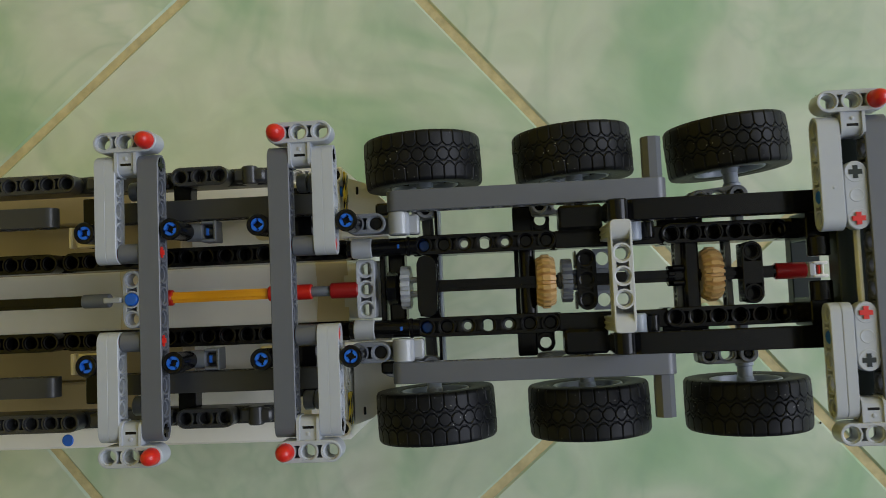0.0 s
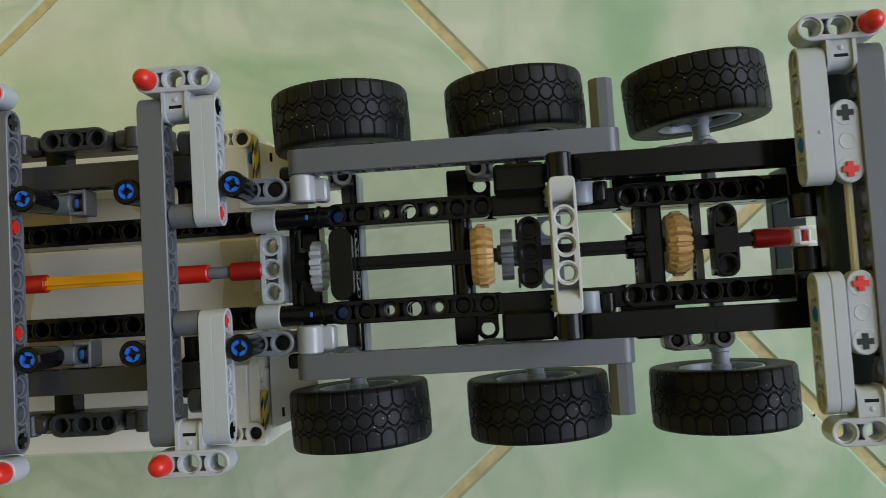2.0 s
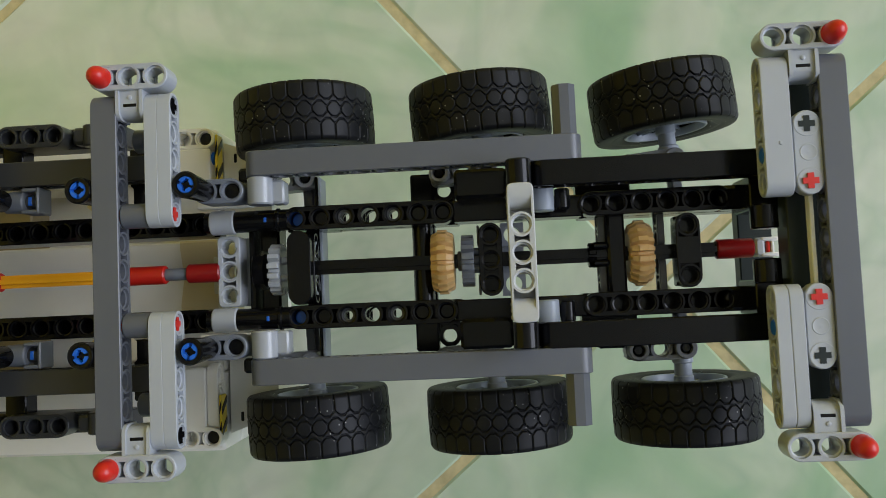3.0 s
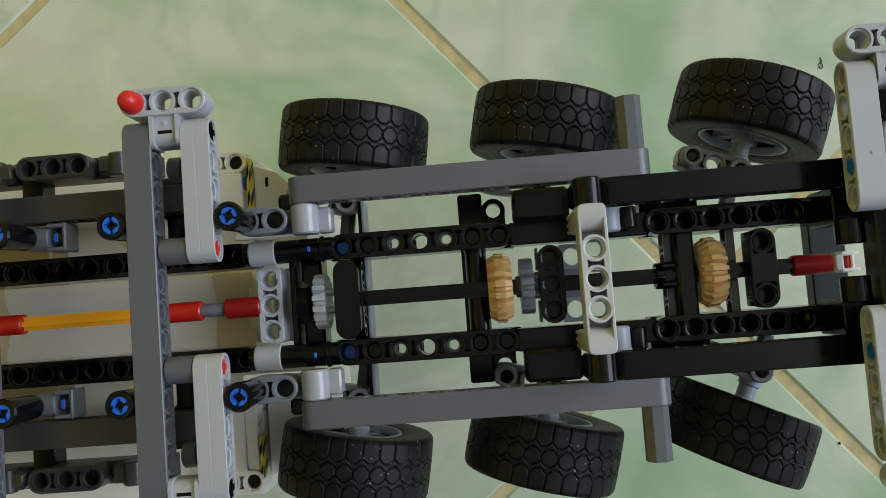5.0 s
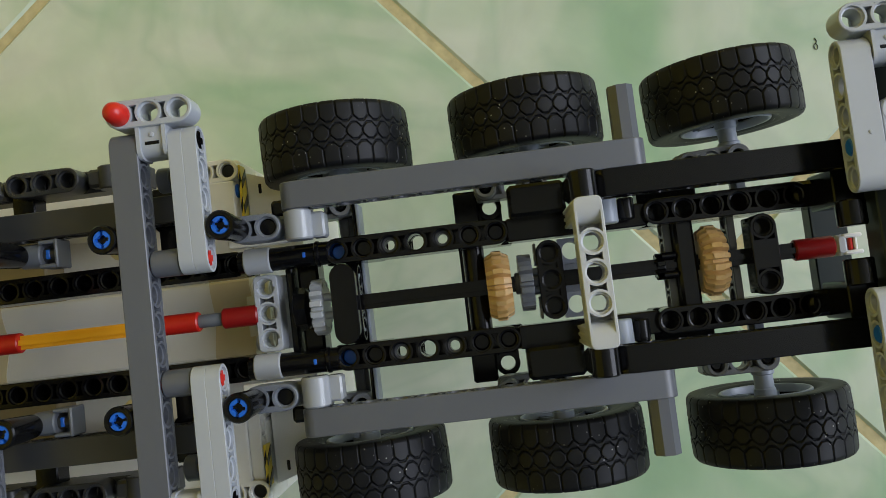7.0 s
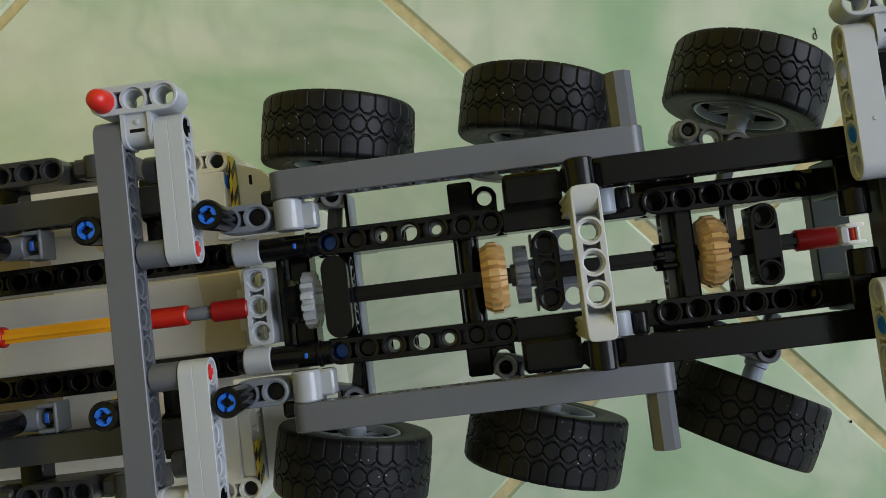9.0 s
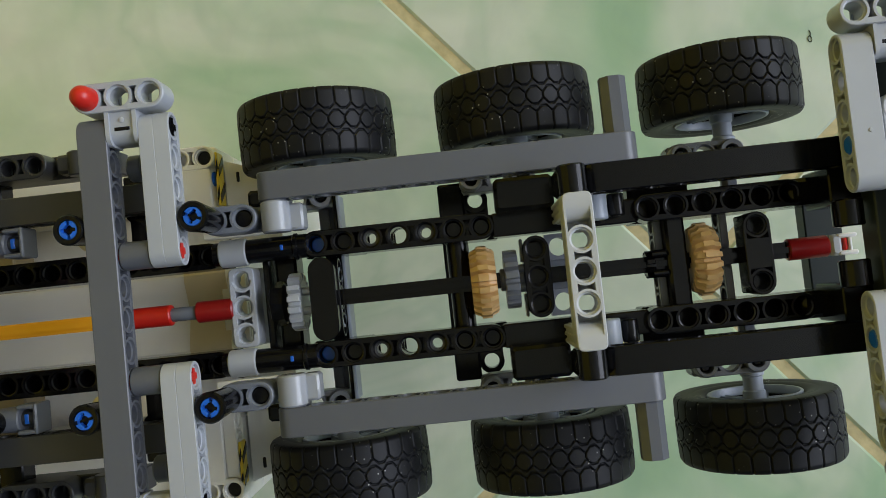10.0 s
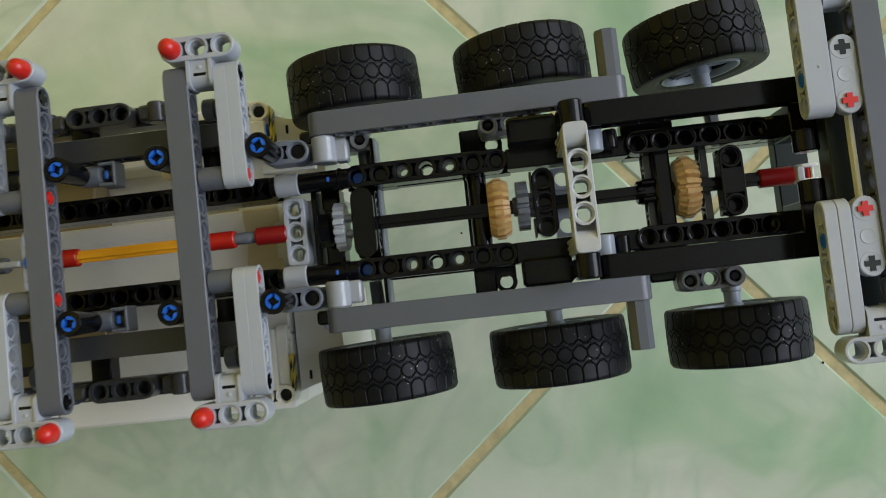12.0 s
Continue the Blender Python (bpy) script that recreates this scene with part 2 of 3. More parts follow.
    loops = [[(x, y, s) for x, y in circle(r, k)] for s, r in profile]
    (rings if bore else prism)(bm, loops)
    turn = {"z": Matrix.Identity(4), "x": Matrix.Rotation(math.pi / 2, 4, "Y"), "y": Matrix.Rotation(-math.pi / 2, 4, "X")}[axis]
    return part(name, place(bm, Matrix.Translation(at) @ turn), material, parent or truck, label)


def rod(p, axis, length, r, material, name="connector", label="", k=20, parent=None):
    c = min(0.05, r * 0.3)
    return turned([(0, r - c), (c, r), (length - c, r), (length, r - c)], p, axis, material, name, label, k, parent)


def cross_section(r=0.29, w=0.105):
    return [(r, -w), (r, w), (w, w), (w, r), (-w, r), (-w, w), (-r, w), (-r, -w), (-w, -w), (-w, -r), (w, -r), (w, -w)]


def axle(p, axis, length, material, name="axle", label="", r=0.29, parent=None):
    bm = bmesh.new()
    prism(bm, [[(x, y, s) for x, y in cross_section(r)] for s in (0, length)])
    turn = {"z": Matrix.Identity(4), "x": Matrix.Rotation(math.pi / 2, 4, "Y"), "y": Matrix.Rotation(-math.pi / 2, 4, "X")}[axis]
    return part(name, place(bm, Matrix.Translation(p) @ turn), material, parent or truck, label)


def slab(x0, x1, y0, y1, z0, z1, material, name, label="", b=0.05, parent=None):
    bm = bmesh.new()
    block(bm, x0, x1, y0, y1, z0, z1, b)
    return part(name, place(bm, Matrix.Identity(4)), material, parent or truck, label)


def mirrored(make):
    for side in (1, -1):
        make(side)


# ---- the room ----
def room():
    T = 0.12
    def wall(name, x0, x1, y0, y1, z0, z1, material=PAINT):
        bm = bmesh.new()
        block(bm, x0, x1, y0, y1, z0, z1, 0.002)
        return tagged(new(name, finish(name, bm, material)), "plain unseen wall added to close the room", "wall", kind="structure")
    X, W, Y, H = 2.1, 1.25, 1.8, 2.6
    B = 0.9
    lo, hi, sill, head = -0.8, 1.2, 0.6, 2.5
    wall("bounce_wall_west", -W - T, -W, -B - T, Y + T, 0, H, BOUNCE_YELLOW)
    wall("bounce_wall_north", -W, X, Y, Y + T, 0, H, BOUNCE_YELLOW)
    wall("shade_wall_south", -W, X, -B - T, -B, 0, H, SHADE_BLUE)
    east = wall("wall_east", X, X + T, -B - T, lo, 0, H)
    for a, b, c, d in ((hi, Y + T, 0, H), (lo, hi, 0, sill), (lo, hi, head, H)):
        bm = bmesh.new()
        block(bm, X, X + T, a, b, c, d, 0.002)
        o = new("wall_section", finish("wall_section", bm, PAINT))
        o.parent = east
    bm = bmesh.new()
    block(bm, -W - T, X + T, -B - T, Y + T, H, H + T, 0.002)
    tagged(new("ceiling", finish("ceiling", bm, CEILING)), "plain white painted ceiling", "ceiling", kind="structure")
    bm = bmesh.new()
    for a, b, c, d in ((lo, hi, sill, sill + 0.05), (lo, hi, head - 0.05, head), (lo, lo + 0.05, sill + 0.05, head - 0.05), (hi - 0.05, hi, sill + 0.05, head - 0.05)):
        block(bm, X + 0.01, X + 0.05, a, b, c, d, 0.004)
    tagged(new("window_1", finish("window_1", bm, WOOD)), "white painted window frame in the wall", "window", kind="structure")


room()


def tiled_floor():
    turn = radians(40.48)
    pitch, gap = 0.3299, 0.0050
    bm = bmesh.new()
    block(bm, -1.37, 2.25, -1.02, 1.95, -0.05, -0.0012, 0.001)
    floor = tagged(new("floor", finish("floor", bm, GROUT)), "floor of pale green marbled ceramic tiles with beige grout", "floor", kind="structure")
    bm = bmesh.new()
    half = (pitch - gap) / 2
    block(bm, -half, half, -half, half, -0.007, 0.0, 0.0012)
    me = finish("tile", bm, TILE)
    u0, v0 = 0.1446 - pitch / 2, 0.1954 - pitch / 2
    c, s = math.cos(turn), math.sin(turn)
    for i in range(-8, 9):
        for j in range(-8, 9):
            u, v = u0 + i * pitch, v0 + j * pitch
            x, y = c * u - s * v, s * u + c * v
            if not (-1.5 < x < 2.35 and -1.14 < y < 2.05):
                continue
            m = pose(x, y, 0, 0, 0, 40.48 + 90 * ((i * 3 + j * 7) % 4))
            mesh = me
            if not (-1.02 < x < 1.88 and -0.66 < y < 1.58):
                cut = bmesh.new()
                cut.from_mesh(me)
                inv = m.inverted()
                for side in (Vector((-1.25, 0, 0)), Vector((2.1, 0, 0)), Vector((0, -0.9, 0)), Vector((0, 1.8, 0))):
                    geom = cut.verts[:] + cut.edges[:] + cut.faces[:]
                    bmesh.ops.bisect_plane(cut, geom=geom, plane_co=inv @ side, plane_no=inv.to_3x3() @ side.normalized(), clear_outer=True)
                if not cut.faces:
                    cut.free()
                    continue
                mesh = finish("tile", cut, TILE)
            t = new("tile", mesh)
            t.parent = floor
            t.matrix_local = m


# ---- the truck ----
truck = new("toy_truck")
tagged(truck, "grey and black building-brick crane truck lying upside down on tiles", "toy truck")


def end_bracket(x, s, parent):
    """A three-hole bracket across the beam ends, with its hollow rounded leg."""
    bracket = beam(3, (x - 1, 7.05 * s, -0.42), "x", "z", LIGHT_GREY, "light grey end bracket", "bracket", parent=parent)
    bm = bmesh.new()

    def hull(x0, x1, top, r, end):
        pts = [(6.62, -0.95), (6.62, top), (end + r, top)]
        pts += [(end + r - r * math.sin(a), top - r + r * math.cos(a)) for a in [math.pi / 2 * i / 7 for i in range(1, 8)]]
        pts += [(end, -0.95)]
        prism(bm, [[(q, y * s, z) for y, z in pts] for q in (x0, x1)])
    hull(x - 0.51, x - 0.38, 0.02, 0.34, 5.5)
    hull(x + 0.38, x + 0.51, 0.02, 0.34, 5.5)
    hull(x - 0.39, x + 0.39, -0.07, 0.42, 5.56)
    block(bm, x - 0.25, x + 0.25, 6.02 * s - 0.06, 6.02 * s + 0.06, -0.2, -0.062, 0.01, 1)
    prism(bm, [[(x + u, 6.3 * s + v, z) for u, v in circle(r, 12)] for z, r in ((-0.1, 0.1), (-0.04, 0.085), (-0.02, 0.04))])
    part("bracket_leg", place(bm, Matrix.Identity(4)), [LIGHT_GREY, BLACK], parent, "light grey hollow bracket leg")


def red_foot(x, s, parent):
    turned([(-0.5, 0.3), (0.0, 0.3), (0.02, 0.38), (0.1, 0.41), (0.33, 0.41), (0.46, 0.385), (0.55, 0.37), (0.72, 0.37), (0.88, 0.335), (1.0, 0.26), (1.08, 0.15), (1.11, 0.04)],
           (x, 7.05 * s, -0.35), "z", RED, "foot", "rounded red foot of the outrigger", 28, parent)


def outrigger(x_dark, x_light):
    """One pair of outriggers: a cross beam, two short split beams, end brackets with red feet."""
    mid = (x_dark + x_light) / 2
    bar = beam(13, (x_dark, -6, -0.5), "y", "x", DARK_GREY, "long dark grey cross beam of an outrigger", "outrigger")
    span = abs(x_light - x_dark) - 1.0
    for s in (1, -1):
        for q in (-0.2438, 0.2438):
            beam(5, (x_light + q, 2 if s > 0 else -6, -0.5), "y", "x", LIGHT_GREY, "thin light grey beam of a pair", "half_beam", h=0.4875, parent=bar, c=0.012 if q * (x_light - x_dark) > 0 else 0.016)
        lo = min(x_dark, x_light) + 0.5
        rod((lo, 2 * s, -0.55), "x", span, 0.46, DARK_GREY, "connector", "dark grey round connector", parent=bar)
        axle((lo - 0.94, 2 * s, -0.5), "x", 2.88, RED, "axle", "red cross axle", 0.25, bar)
        axle((lo - 0.97, 6 * s, -0.5), "x", 2.94, BLACK, "axle", "black cross axle", parent=bar)
        for a in (lo, lo + span / 2 + 0.02):
            rod((a, 5 * s, -1.7), "x", span / 2 - 0.02, 0.45, DARK_GREY, "connector", "dark grey round connector", parent=bar)
        end_bracket(mid, s, bar)
        red_foot(x_dark, s, bar)


outrigger(1, 3)
outrigger(-5, -7)


def front_outrigger():
    bar = beam(13, (26.95, -6, -0.5), "y", "x", DARK_GREY, "long dark grey cross beam of the front outrigger", "outrigger")
    for s in (1, -1):
        y0 = 2 if s > 0 else -6
        if s > 0:
            beam(5, (24.97, y0, -0.5), "y", "x", LIGHT_GREY, "short light grey beam", parent=bar)
            turned([(0, 0.07), (0.03, 0.06), (0.035, 0.02)], (25.05, 3.35, -0.025), "z", LIGHT_GREY, "mould_mark", "", 12, bar)
        else:
            for k in (0, 1):
                beam(5, (24.725 + 0.49 * k, y0, -0.5), "y", "x", LIGHT_GREY, "thin light grey beam of a pair", "half_beam", h=0.485, parent=bar)
        rod((24.5, 3 * s, -0.5), "x", 0.6, 0.29, BLUE, "pin", "blue pin end", parent=bar)
        bm = beam_bm(3, 0.5, (0, 1, 2))
        part("lever", place(bm, Matrix.Translation((26.0, 2 if s > 0 else -4, -0.40)) @ Matrix.Rotation(math.pi / 2, 4, "Z")), LIGHT_GREY, bar, "thin light grey lever")
        for y in (2, 4):
            turned([(0, 0.45), (0.05, 0.455), (0.065, 0.43), (0.055, 0.3), (0, 0.3)], (26.0, y * s, -0.2), "z", LIGHT_GREY, "lever_collar", "", 28, bar, True)
        axle((26.0, 2 * s, -1.2), "z", 1.13, RED, "axle", "red cross axle", 0.27, bar)
        rod((26.0, 4 * s, -0.3), "z", 0.156, 0.3, LIGHT_GREY, "bore", "", parent=bar)
        axle((26.0, 4 * s, -1.2), "z", 1.075, DARK, "axle", "dark cross-shaped hole", 0.28, bar)
        turned([(0, 0.3), (0.155, 0.3), (0.165, 0.28), (0.15, 0.2), (0.154, 0.05), (0.156, 0.001)], (26.0, 3 * s, -0.3), "z", LIGHT_GREY, "dimple", "", 24, bar)
        end_bracket(26.0, s, bar)
        red_foot(27.0, s, bar)
        rod((25.0, 1.0 * s - 0.45, -2.2), "y", 0.9, 0.5, BLACK, "connector", "glossy black connector", parent=bar)
        slab(24.6, 26.2, min(1.3 * s, 2.6 * s), max(1.3 * s, 2.6 * s), -4.6, -2.4, BLACK, "frame_block", parent=bar)
    for y in (-5.2, 5.2):
        slab(25.7, 27.3, y - 1.0, y + 1.0, -2.6, -1.5, DARK, "inner_beam", "dark ribbed inner beam", parent=bar)
    slab(25.6, 27.3, -4.15, 4.15, -2.7, -1.55, DARK, "inner_beam", "dark inner cross beam", parent=bar)
    slab(26.06, 26.22, -1.62, 1.62, -1.0, -0.62, WHITE, "tie_bar", "thin white tie bar", 0.03, bar)
    slab(25.35, 26.75, -1.6, 1.95, -7.6, -6.8, DARK, "cab_block", "dark smoke coloured block", parent=bar)


front_outrigger()


def pin_top(x, s):
    """A black round connector with the blue split pin seen in its end."""
    sleeve = turned([(-1.9, 0.42), (-0.9, 0.46), (-0.07, 0.5), (0, 0.45), (-0.01, 0.33), (-0.12, 0.315), (-0.26, 0.3), (-1.9, 0.3)], (x, 3 * s, -0.0), "z", BLACK, "connector", "black round connector", 28, bore=True)
    bm = bmesh.new()

    def inner(a):
        return 0.245 if abs(a % math.pi - math.pi / 2) < 0.34 else 0.165
    for q in (0, 1):
        arc = [0.24 + (math.pi - 0.48) * i / 28 for i in range(29)]
        out = [(0.305 * math.cos(a + q * math.pi), 0.305 * math.sin(a + q * math.pi)) for a in arc]
        inn = [(inner(a) * math.cos(a + q * math.pi), inner(a) * math.sin(a + q * math.pi)) for a in reversed(arc)]
        prism(bm, [[(u * g, v * g, z) for u, v in out + inn] for z, g in ((-0.9, 1.0), (-0.06, 1.0), (-0.035, 0.96))])
    rings(bm, [[(a, b, z) for a, b in circle(r, 24)] for z, r in ((-0.9, 0.315), (-0.2, 0.315), (-0.2, 0.23), (-0.9, 0.23))])
    prism(bm, [[(a, b, z) for a, b in circle(0.32, 24)] for z in (-0.9, -0.24)], 1)
    part("pin", place(bm, Matrix.Translation((x, 3 * s, 0)) @ Matrix.Rotation(radians(17 * (x + 3) + 40 * s), 4, "Z")), [BLUE, BLACK], sleeve, "blue split pin")


def rear_frame(s):
    for x in (-8, -4, 0, 4):
        pin_top(x, s)
    # clamps beside the pins
    for x, w in ((-4, 1), (-8, -1)):
        m = BLUE_GREY if x == -4 else CREAM
        if x == -4:
            clamp = turned([(0, 0.36), (0.06, 0.42), (0.6, 0.45), (0.85, 0.45), (0.9, 0.4)], (-4.15, 3 * s, -2.45), "x", m, "clamp", "blue-grey flanged clamp", 24)
            slab(-3.3, -2.7, 3 * s - 0.4, 3 * s + 0.4, -3.0, -2.7, m, "clamp_neck", "", 0.05, clamp)
            for q in (-0.43, 0.43):
                slab(-3.3, -2.66, 3 * s + q - 0.07, 3 * s + q + 0.07, -3.0, -2.02, m, "clamp_cheek", "", 0.04, clamp)
            slab(-2.72, -2.58, 3 * s - 0.52, 3 * s + 0.52, -3.0, -2.0, m, "clamp_flange", "", 0.05, clamp)
            rod((-3.3, 3 * s, -2.5), "x", 0.6, 0.27, CHARCOAL, "clamp_barrel", "dark round barrel", 16, clamp)
            slab(-3.12, -2.98, 3 * s - 0.17, 3 * s + 0.17, -2.4, -2.2, BLUE, "pin_edge", "blue pin seen in a slot", 0.02, clamp)
            continue
        a, b = sorted((x + 0.0 * w, x + 1.65 * w))
        slab(a, b, 3 * s - 0.45, 3 * s + 0.45, -2.9, -2.25, m, "clamp", "grey plastic clamp", 0.1)
        for q in (-0.4, 0.4):
            slab(a + 0.3, b - 0.1, 3 * s + q - 0.08, 3 * s + q + 0.08, -2.4, -2.0, m, "clamp_cheek", "", 0.04)
        c = b if w > 0 else a
        slab(c - 0.1, c + 0.1, 3 * s - 0.5, 3 * s + 0.5, -2.5, -1.95, m, "clamp_flange", "", 0.05)
        rod((c - 0.75 * w - (0.3 if w > 0 else 0.3), 3 * s, -2.3), "x", 0.55, 0.3, m, "clamp_barrel", "", 14)
    slab(-0.75, 0.9, 3 * s - 0.5, 3 * s + 0.5, -2.9, -2.1, CREAM, "clamp", "cream plastic clamp", 0.15)
    # long rails
    beam(11, (-8, 4.05 * s, -2.5), "x", "y", SHADED_RAIL_GREY, "long dark grey side rail", "side_rail")
    beam(11, (-21.0, 4.05 * s, -2.5), "x", "y", SHADED_RAIL_GREY, "long dark grey side rail", "side_rail")
    beam(15, (-11, 2 * s, -5.0), "x", "z", BLACK, "black inner rail with holes", "inner_rail")
    beam(10, (-21.2, 2 * s, -5.0), "x", "z", BLACK, "black inner rail with holes", "inner_rail")
    beam(3, (-5.1, 6.0 * s, -4.6), "x", "z", CHARCOAL, "charcoal grey outer beam with holes", "outer_beam")
    beam(11, (-21, 6.0 * s, -4.6), "x", "z", CHARCOAL, "charcoal grey outer beam with holes", "outer_beam")
    for x in (-9.3, -6.6, -1.6):
        slab(x - 0.9, x + 0.7, 6.0 * s - 0.36, 6.0 * s + 0.36, -5.3, -4.5, CHARCOAL, "hinge", "charcoal grey hinge block", 0.12)
        rod((x - 0.1, 6.0 * s - 0.46, -4.75), "y", 0.92, 0.4, CHARCOAL, "hinge_barrel", "")
    slab(-21.4, -0.4, 6.0 * s - 0.44, 6.0 * s + 0.44, -6.2, -5.12, CHARCOAL, "lower_rail", "charcoal grey lower rail")
    for x in (-5.2,):
        slab(x - 0.45, x + 0.45, min(4.4 * s, 5.7 * s), max(4.4 * s, 5.7 * s), -5.6, -4.7, BLACK, "cross_tie", "black cross tie")
    for x in (-9.0, 1.2):
        slab(x - 0.6, x + 0.6, min(2.6 * s, 5.0 * s), max(2.6 * s, 5.0 * s), -5.0, -3.1, BLACK, "frame_block", "black frame block")
    slab(-21.5, 3.4, 2 * s - 0.46, 2 * s + 0.46, -6.4, -5.6, BLACK, "lower_rail", "black lower rail")
    # towards the steered axles
    beam(2, (4.0, 3 * s, -2.6), "x", "z", BLUE_GREY, "blue-grey connector beam")
    rod((5.0, 3 * s, -3.0), "z", 0.72, 0.3, BLACK, "pin", "black pin in a hole")
    slab(4.6, 6.3, 3 * s - 0.42, 3 * s + 0.42, -3.6, -3.0, BLUE_GREY, "connector_neck", "", 0.1)
    turned([(-0.0, 0.44), (0.06, 0.5), (1.02, 0.5), (1.08, 0.44)], (6.05, 2.42 if s > 0 else -3.5, -2.5), "y", BUSH_GREY, "bush", "smooth pale grey bush", 28)
    slab(6.42, 6.98, 2.92 * s - 0.46, 2.92 * s + 0.46, -3.3, -2.5, BUSH_GREY, "bush_flange", "pale grey flange of the bush", 0.08)
    slab(5.6, 6.45, 2.95 * s - 0.5, 2.95 * s + 0.5, -3.35, -2.75, LIGHT_GREY, "bush_foot", "", 0.1)
    slab(4.75, 5.75, 3.85 * s - 0.3, 3.85 * s + 0.3, -4.6, -3.9, BLACK, "connector", "black connector block", 0.1)
    rod((3.2, 2 * s, -4.4), "x", 3.5, 0.44, BLACK, "connector", "black round connector")
    rod((3.45, 2 * s, -4.4), "x", 1.02, 0.5, LIGHT_GREY, "bush", "light grey bush")
    slab(5.72, 5.86, 2 * s - 0.1, 2 * s + 0.1, -4.1, -3.945, BLUE, "pin_edge", "blue pin end", 0.03)
    rod((6.15, 2 * s, -4.4), "x", 0.2, 0.49, BLACK, "collar", "")
    slab(3.0, 5.3, 2.75 * s - 0.2, 2.75 * s + 0.2, -4.4, -3.9, WHITE, "thin_plate", "thin white plate", 0.04)


mirrored(rear_frame)


def carrier(x, z, grow, label, closed=False):
    """A black liftarm lying across the truck, its bores closed from below."""
    bm = beam_bm(3, 0.975, (0, 1, 2) if closed else ())
    block(bm, -0.3, 2.3, -0.36, 0.36, -0.7, -0.2, 0.05)
    part("gear_carrier", place(bm, Matrix.Translation((x, -grow, z)) @ Matrix.Rotation(math.pi / 2, 4, "Z") @ Matrix.Scale(grow, 4, (1, 0, 0))), BLACK, truck, label)


def centre_line():
    Z = -5.0
    def shaft(x0, x1, r, m, name, label):
        turned([(0, r * 0.9), (0.05, r), (x1 - x0 - 0.05, r), (x1 - x0, r * 0.9)], (x0, 0, Z), "x", m, name, label, 18)
    axle((-22, 0, Z), "x", 11.8, BLACK, "drive_shaft", "black cross axle")
    shaft(-10.6, -9.2, 0.36, BLUE_GREY, "coupling", "grey coupling")
    slab(-9.4, -8.5, -0.14, 0.14, -5.3, -4.6, LIGHT_GREY, "coupling_fork", "", 0.04)
    beam(3, (-8, -1, -5.3), "y", "z", LIGHT_GREY, "light grey beam with three holes")
    rod((-8, 0, -5.6), "z", 0.95, 0.33, BLUE, "pin", "blue pin")
    axle((-6.6, 0, Z), "x", 6.2, ORANGE, "drive_shaft", "orange-yellow cross axle", 0.27)
    shaft(-6.9, -5.9, 0.4, DULL_RED, "coupling", "red coupling")
    shaft(-0.95, 1.25, 0.39, DULL_RED, "coupling", "red coupling")
    shaft(1.1, 2.35, 0.26, BLUE_GREY, "coupling", "grey joint")
    shaft(2.2, 3.6, 0.4, DEEP_RED, "coupling", "dark red coupling")
    part("beam", place(beam_bm(3, 0.975, (), True, -0.75), Matrix.Translation((4, -1, -5.25)) @ Matrix.Rotation(math.pi / 2, 4, "Z")), LIGHT_GREY, truck, "light grey square-ended beam with three holes")
    slab(3.95, 4.66, -1.45, 1.45, -6.7, -5.85, LIGHT_GREY, "beam_foot", "light grey lower beam", 0.05)
    # gearbox
    slab(4.62, 4.9, -1.9, 1.9, -7.2, -5.6, BLACK, "gearbox_wall", "black gearbox wall")
    slab(5.02, 5.85, -1.9, 1.9, -7.2, -5.9, BLACK, "gearbox_wall", "black gearbox wall", 0.1)
    turned([(0, 0.7), (0.06, 0.82), (0.5, 0.82), (0.56, 0.7)], (5.05, 0, Z), "x", BLACK, "clutch_ring", "black eight-sided ring", 8)
    bm = beam_bm(3, 0.975)
    part("beam", place(bm, Matrix.Translation((7.15, -1, -5.0)) @ Matrix.Rotation(math.pi / 2, 4, "Z") @ Matrix.Rotation(math.pi / 2, 4, "X")), BLACK, truck, "black beam")
    carrier(7.12, -4.45, 1.02, "smooth rounded black gear carrier", True)
    for y in (-0.68, 0.68):
        turned([(0, 0.4), (0.03, 0.44), (0.08, 0.44), (0.08, 0.34), (0, 0.34)], (7.52, y, -5.3), "x", RIM_GREY, "ring", "thin grey ring", 20, bore=True)
    axle((7.5, 0, Z), "x", 16.8, BLACK, "drive_shaft", "black cross axle")
    # thin lower ties
    slab(7.61, 7.74, -3.9, 3.9, -6.9, -5.8, RIM_GREY, "tie_bar", "blue-grey tie bar", 0.03)
    slab(7.0, 7.59, -1.9, 1.9, -7.0, -5.9, BLACK, "cross_member", "black cross member", 0.06)
    for y in (-3.15, 3.15):
        slab(7.46, 7.59, y - 0.8, y + 0.8, -7.2, -5.9, BLACK, "cross_member", "black cross member", 0.03)
    slab(11.45, 12.45, -3.75, 4.0, -8.0, -7.1, BLACK, "cross_member", "black cross member", 0.08)
    rod((12.05, -1.9, -5.5), "y", 3.8, 0.42, BLACK, "cross_axle", "black round cross axle")
    carrier(14.85, -4.75, 1.0, "rounded black gear carrier")
    for y in (-1.0, 1.0):
        slab(14.32, 14.42, y - 0.42, y + 0.42, -5.4, -4.7, DARK_GREY, "carrier_cheek", "grey edge of the gear carrier", 0.03)
    bm = bmesh.new()
    for y in (-1.02, 1.02):
        square = [(u * 0.48 / max(abs(u), abs(v)), v * 0.48 / max(abs(u), abs(v))) for u, v in circle(1, 32)]
        rings(bm, [[(u, y + v, z) for u, v in loop] for loop, z in ((square, -0.3), (square, 0.3), (circle(0.34, 32), 0.3), (circle(0.34, 32), -0.3))])
    block(bm, -0.46, 0.46, -0.56, 0.56, -0.3, 0.1, 0.03)
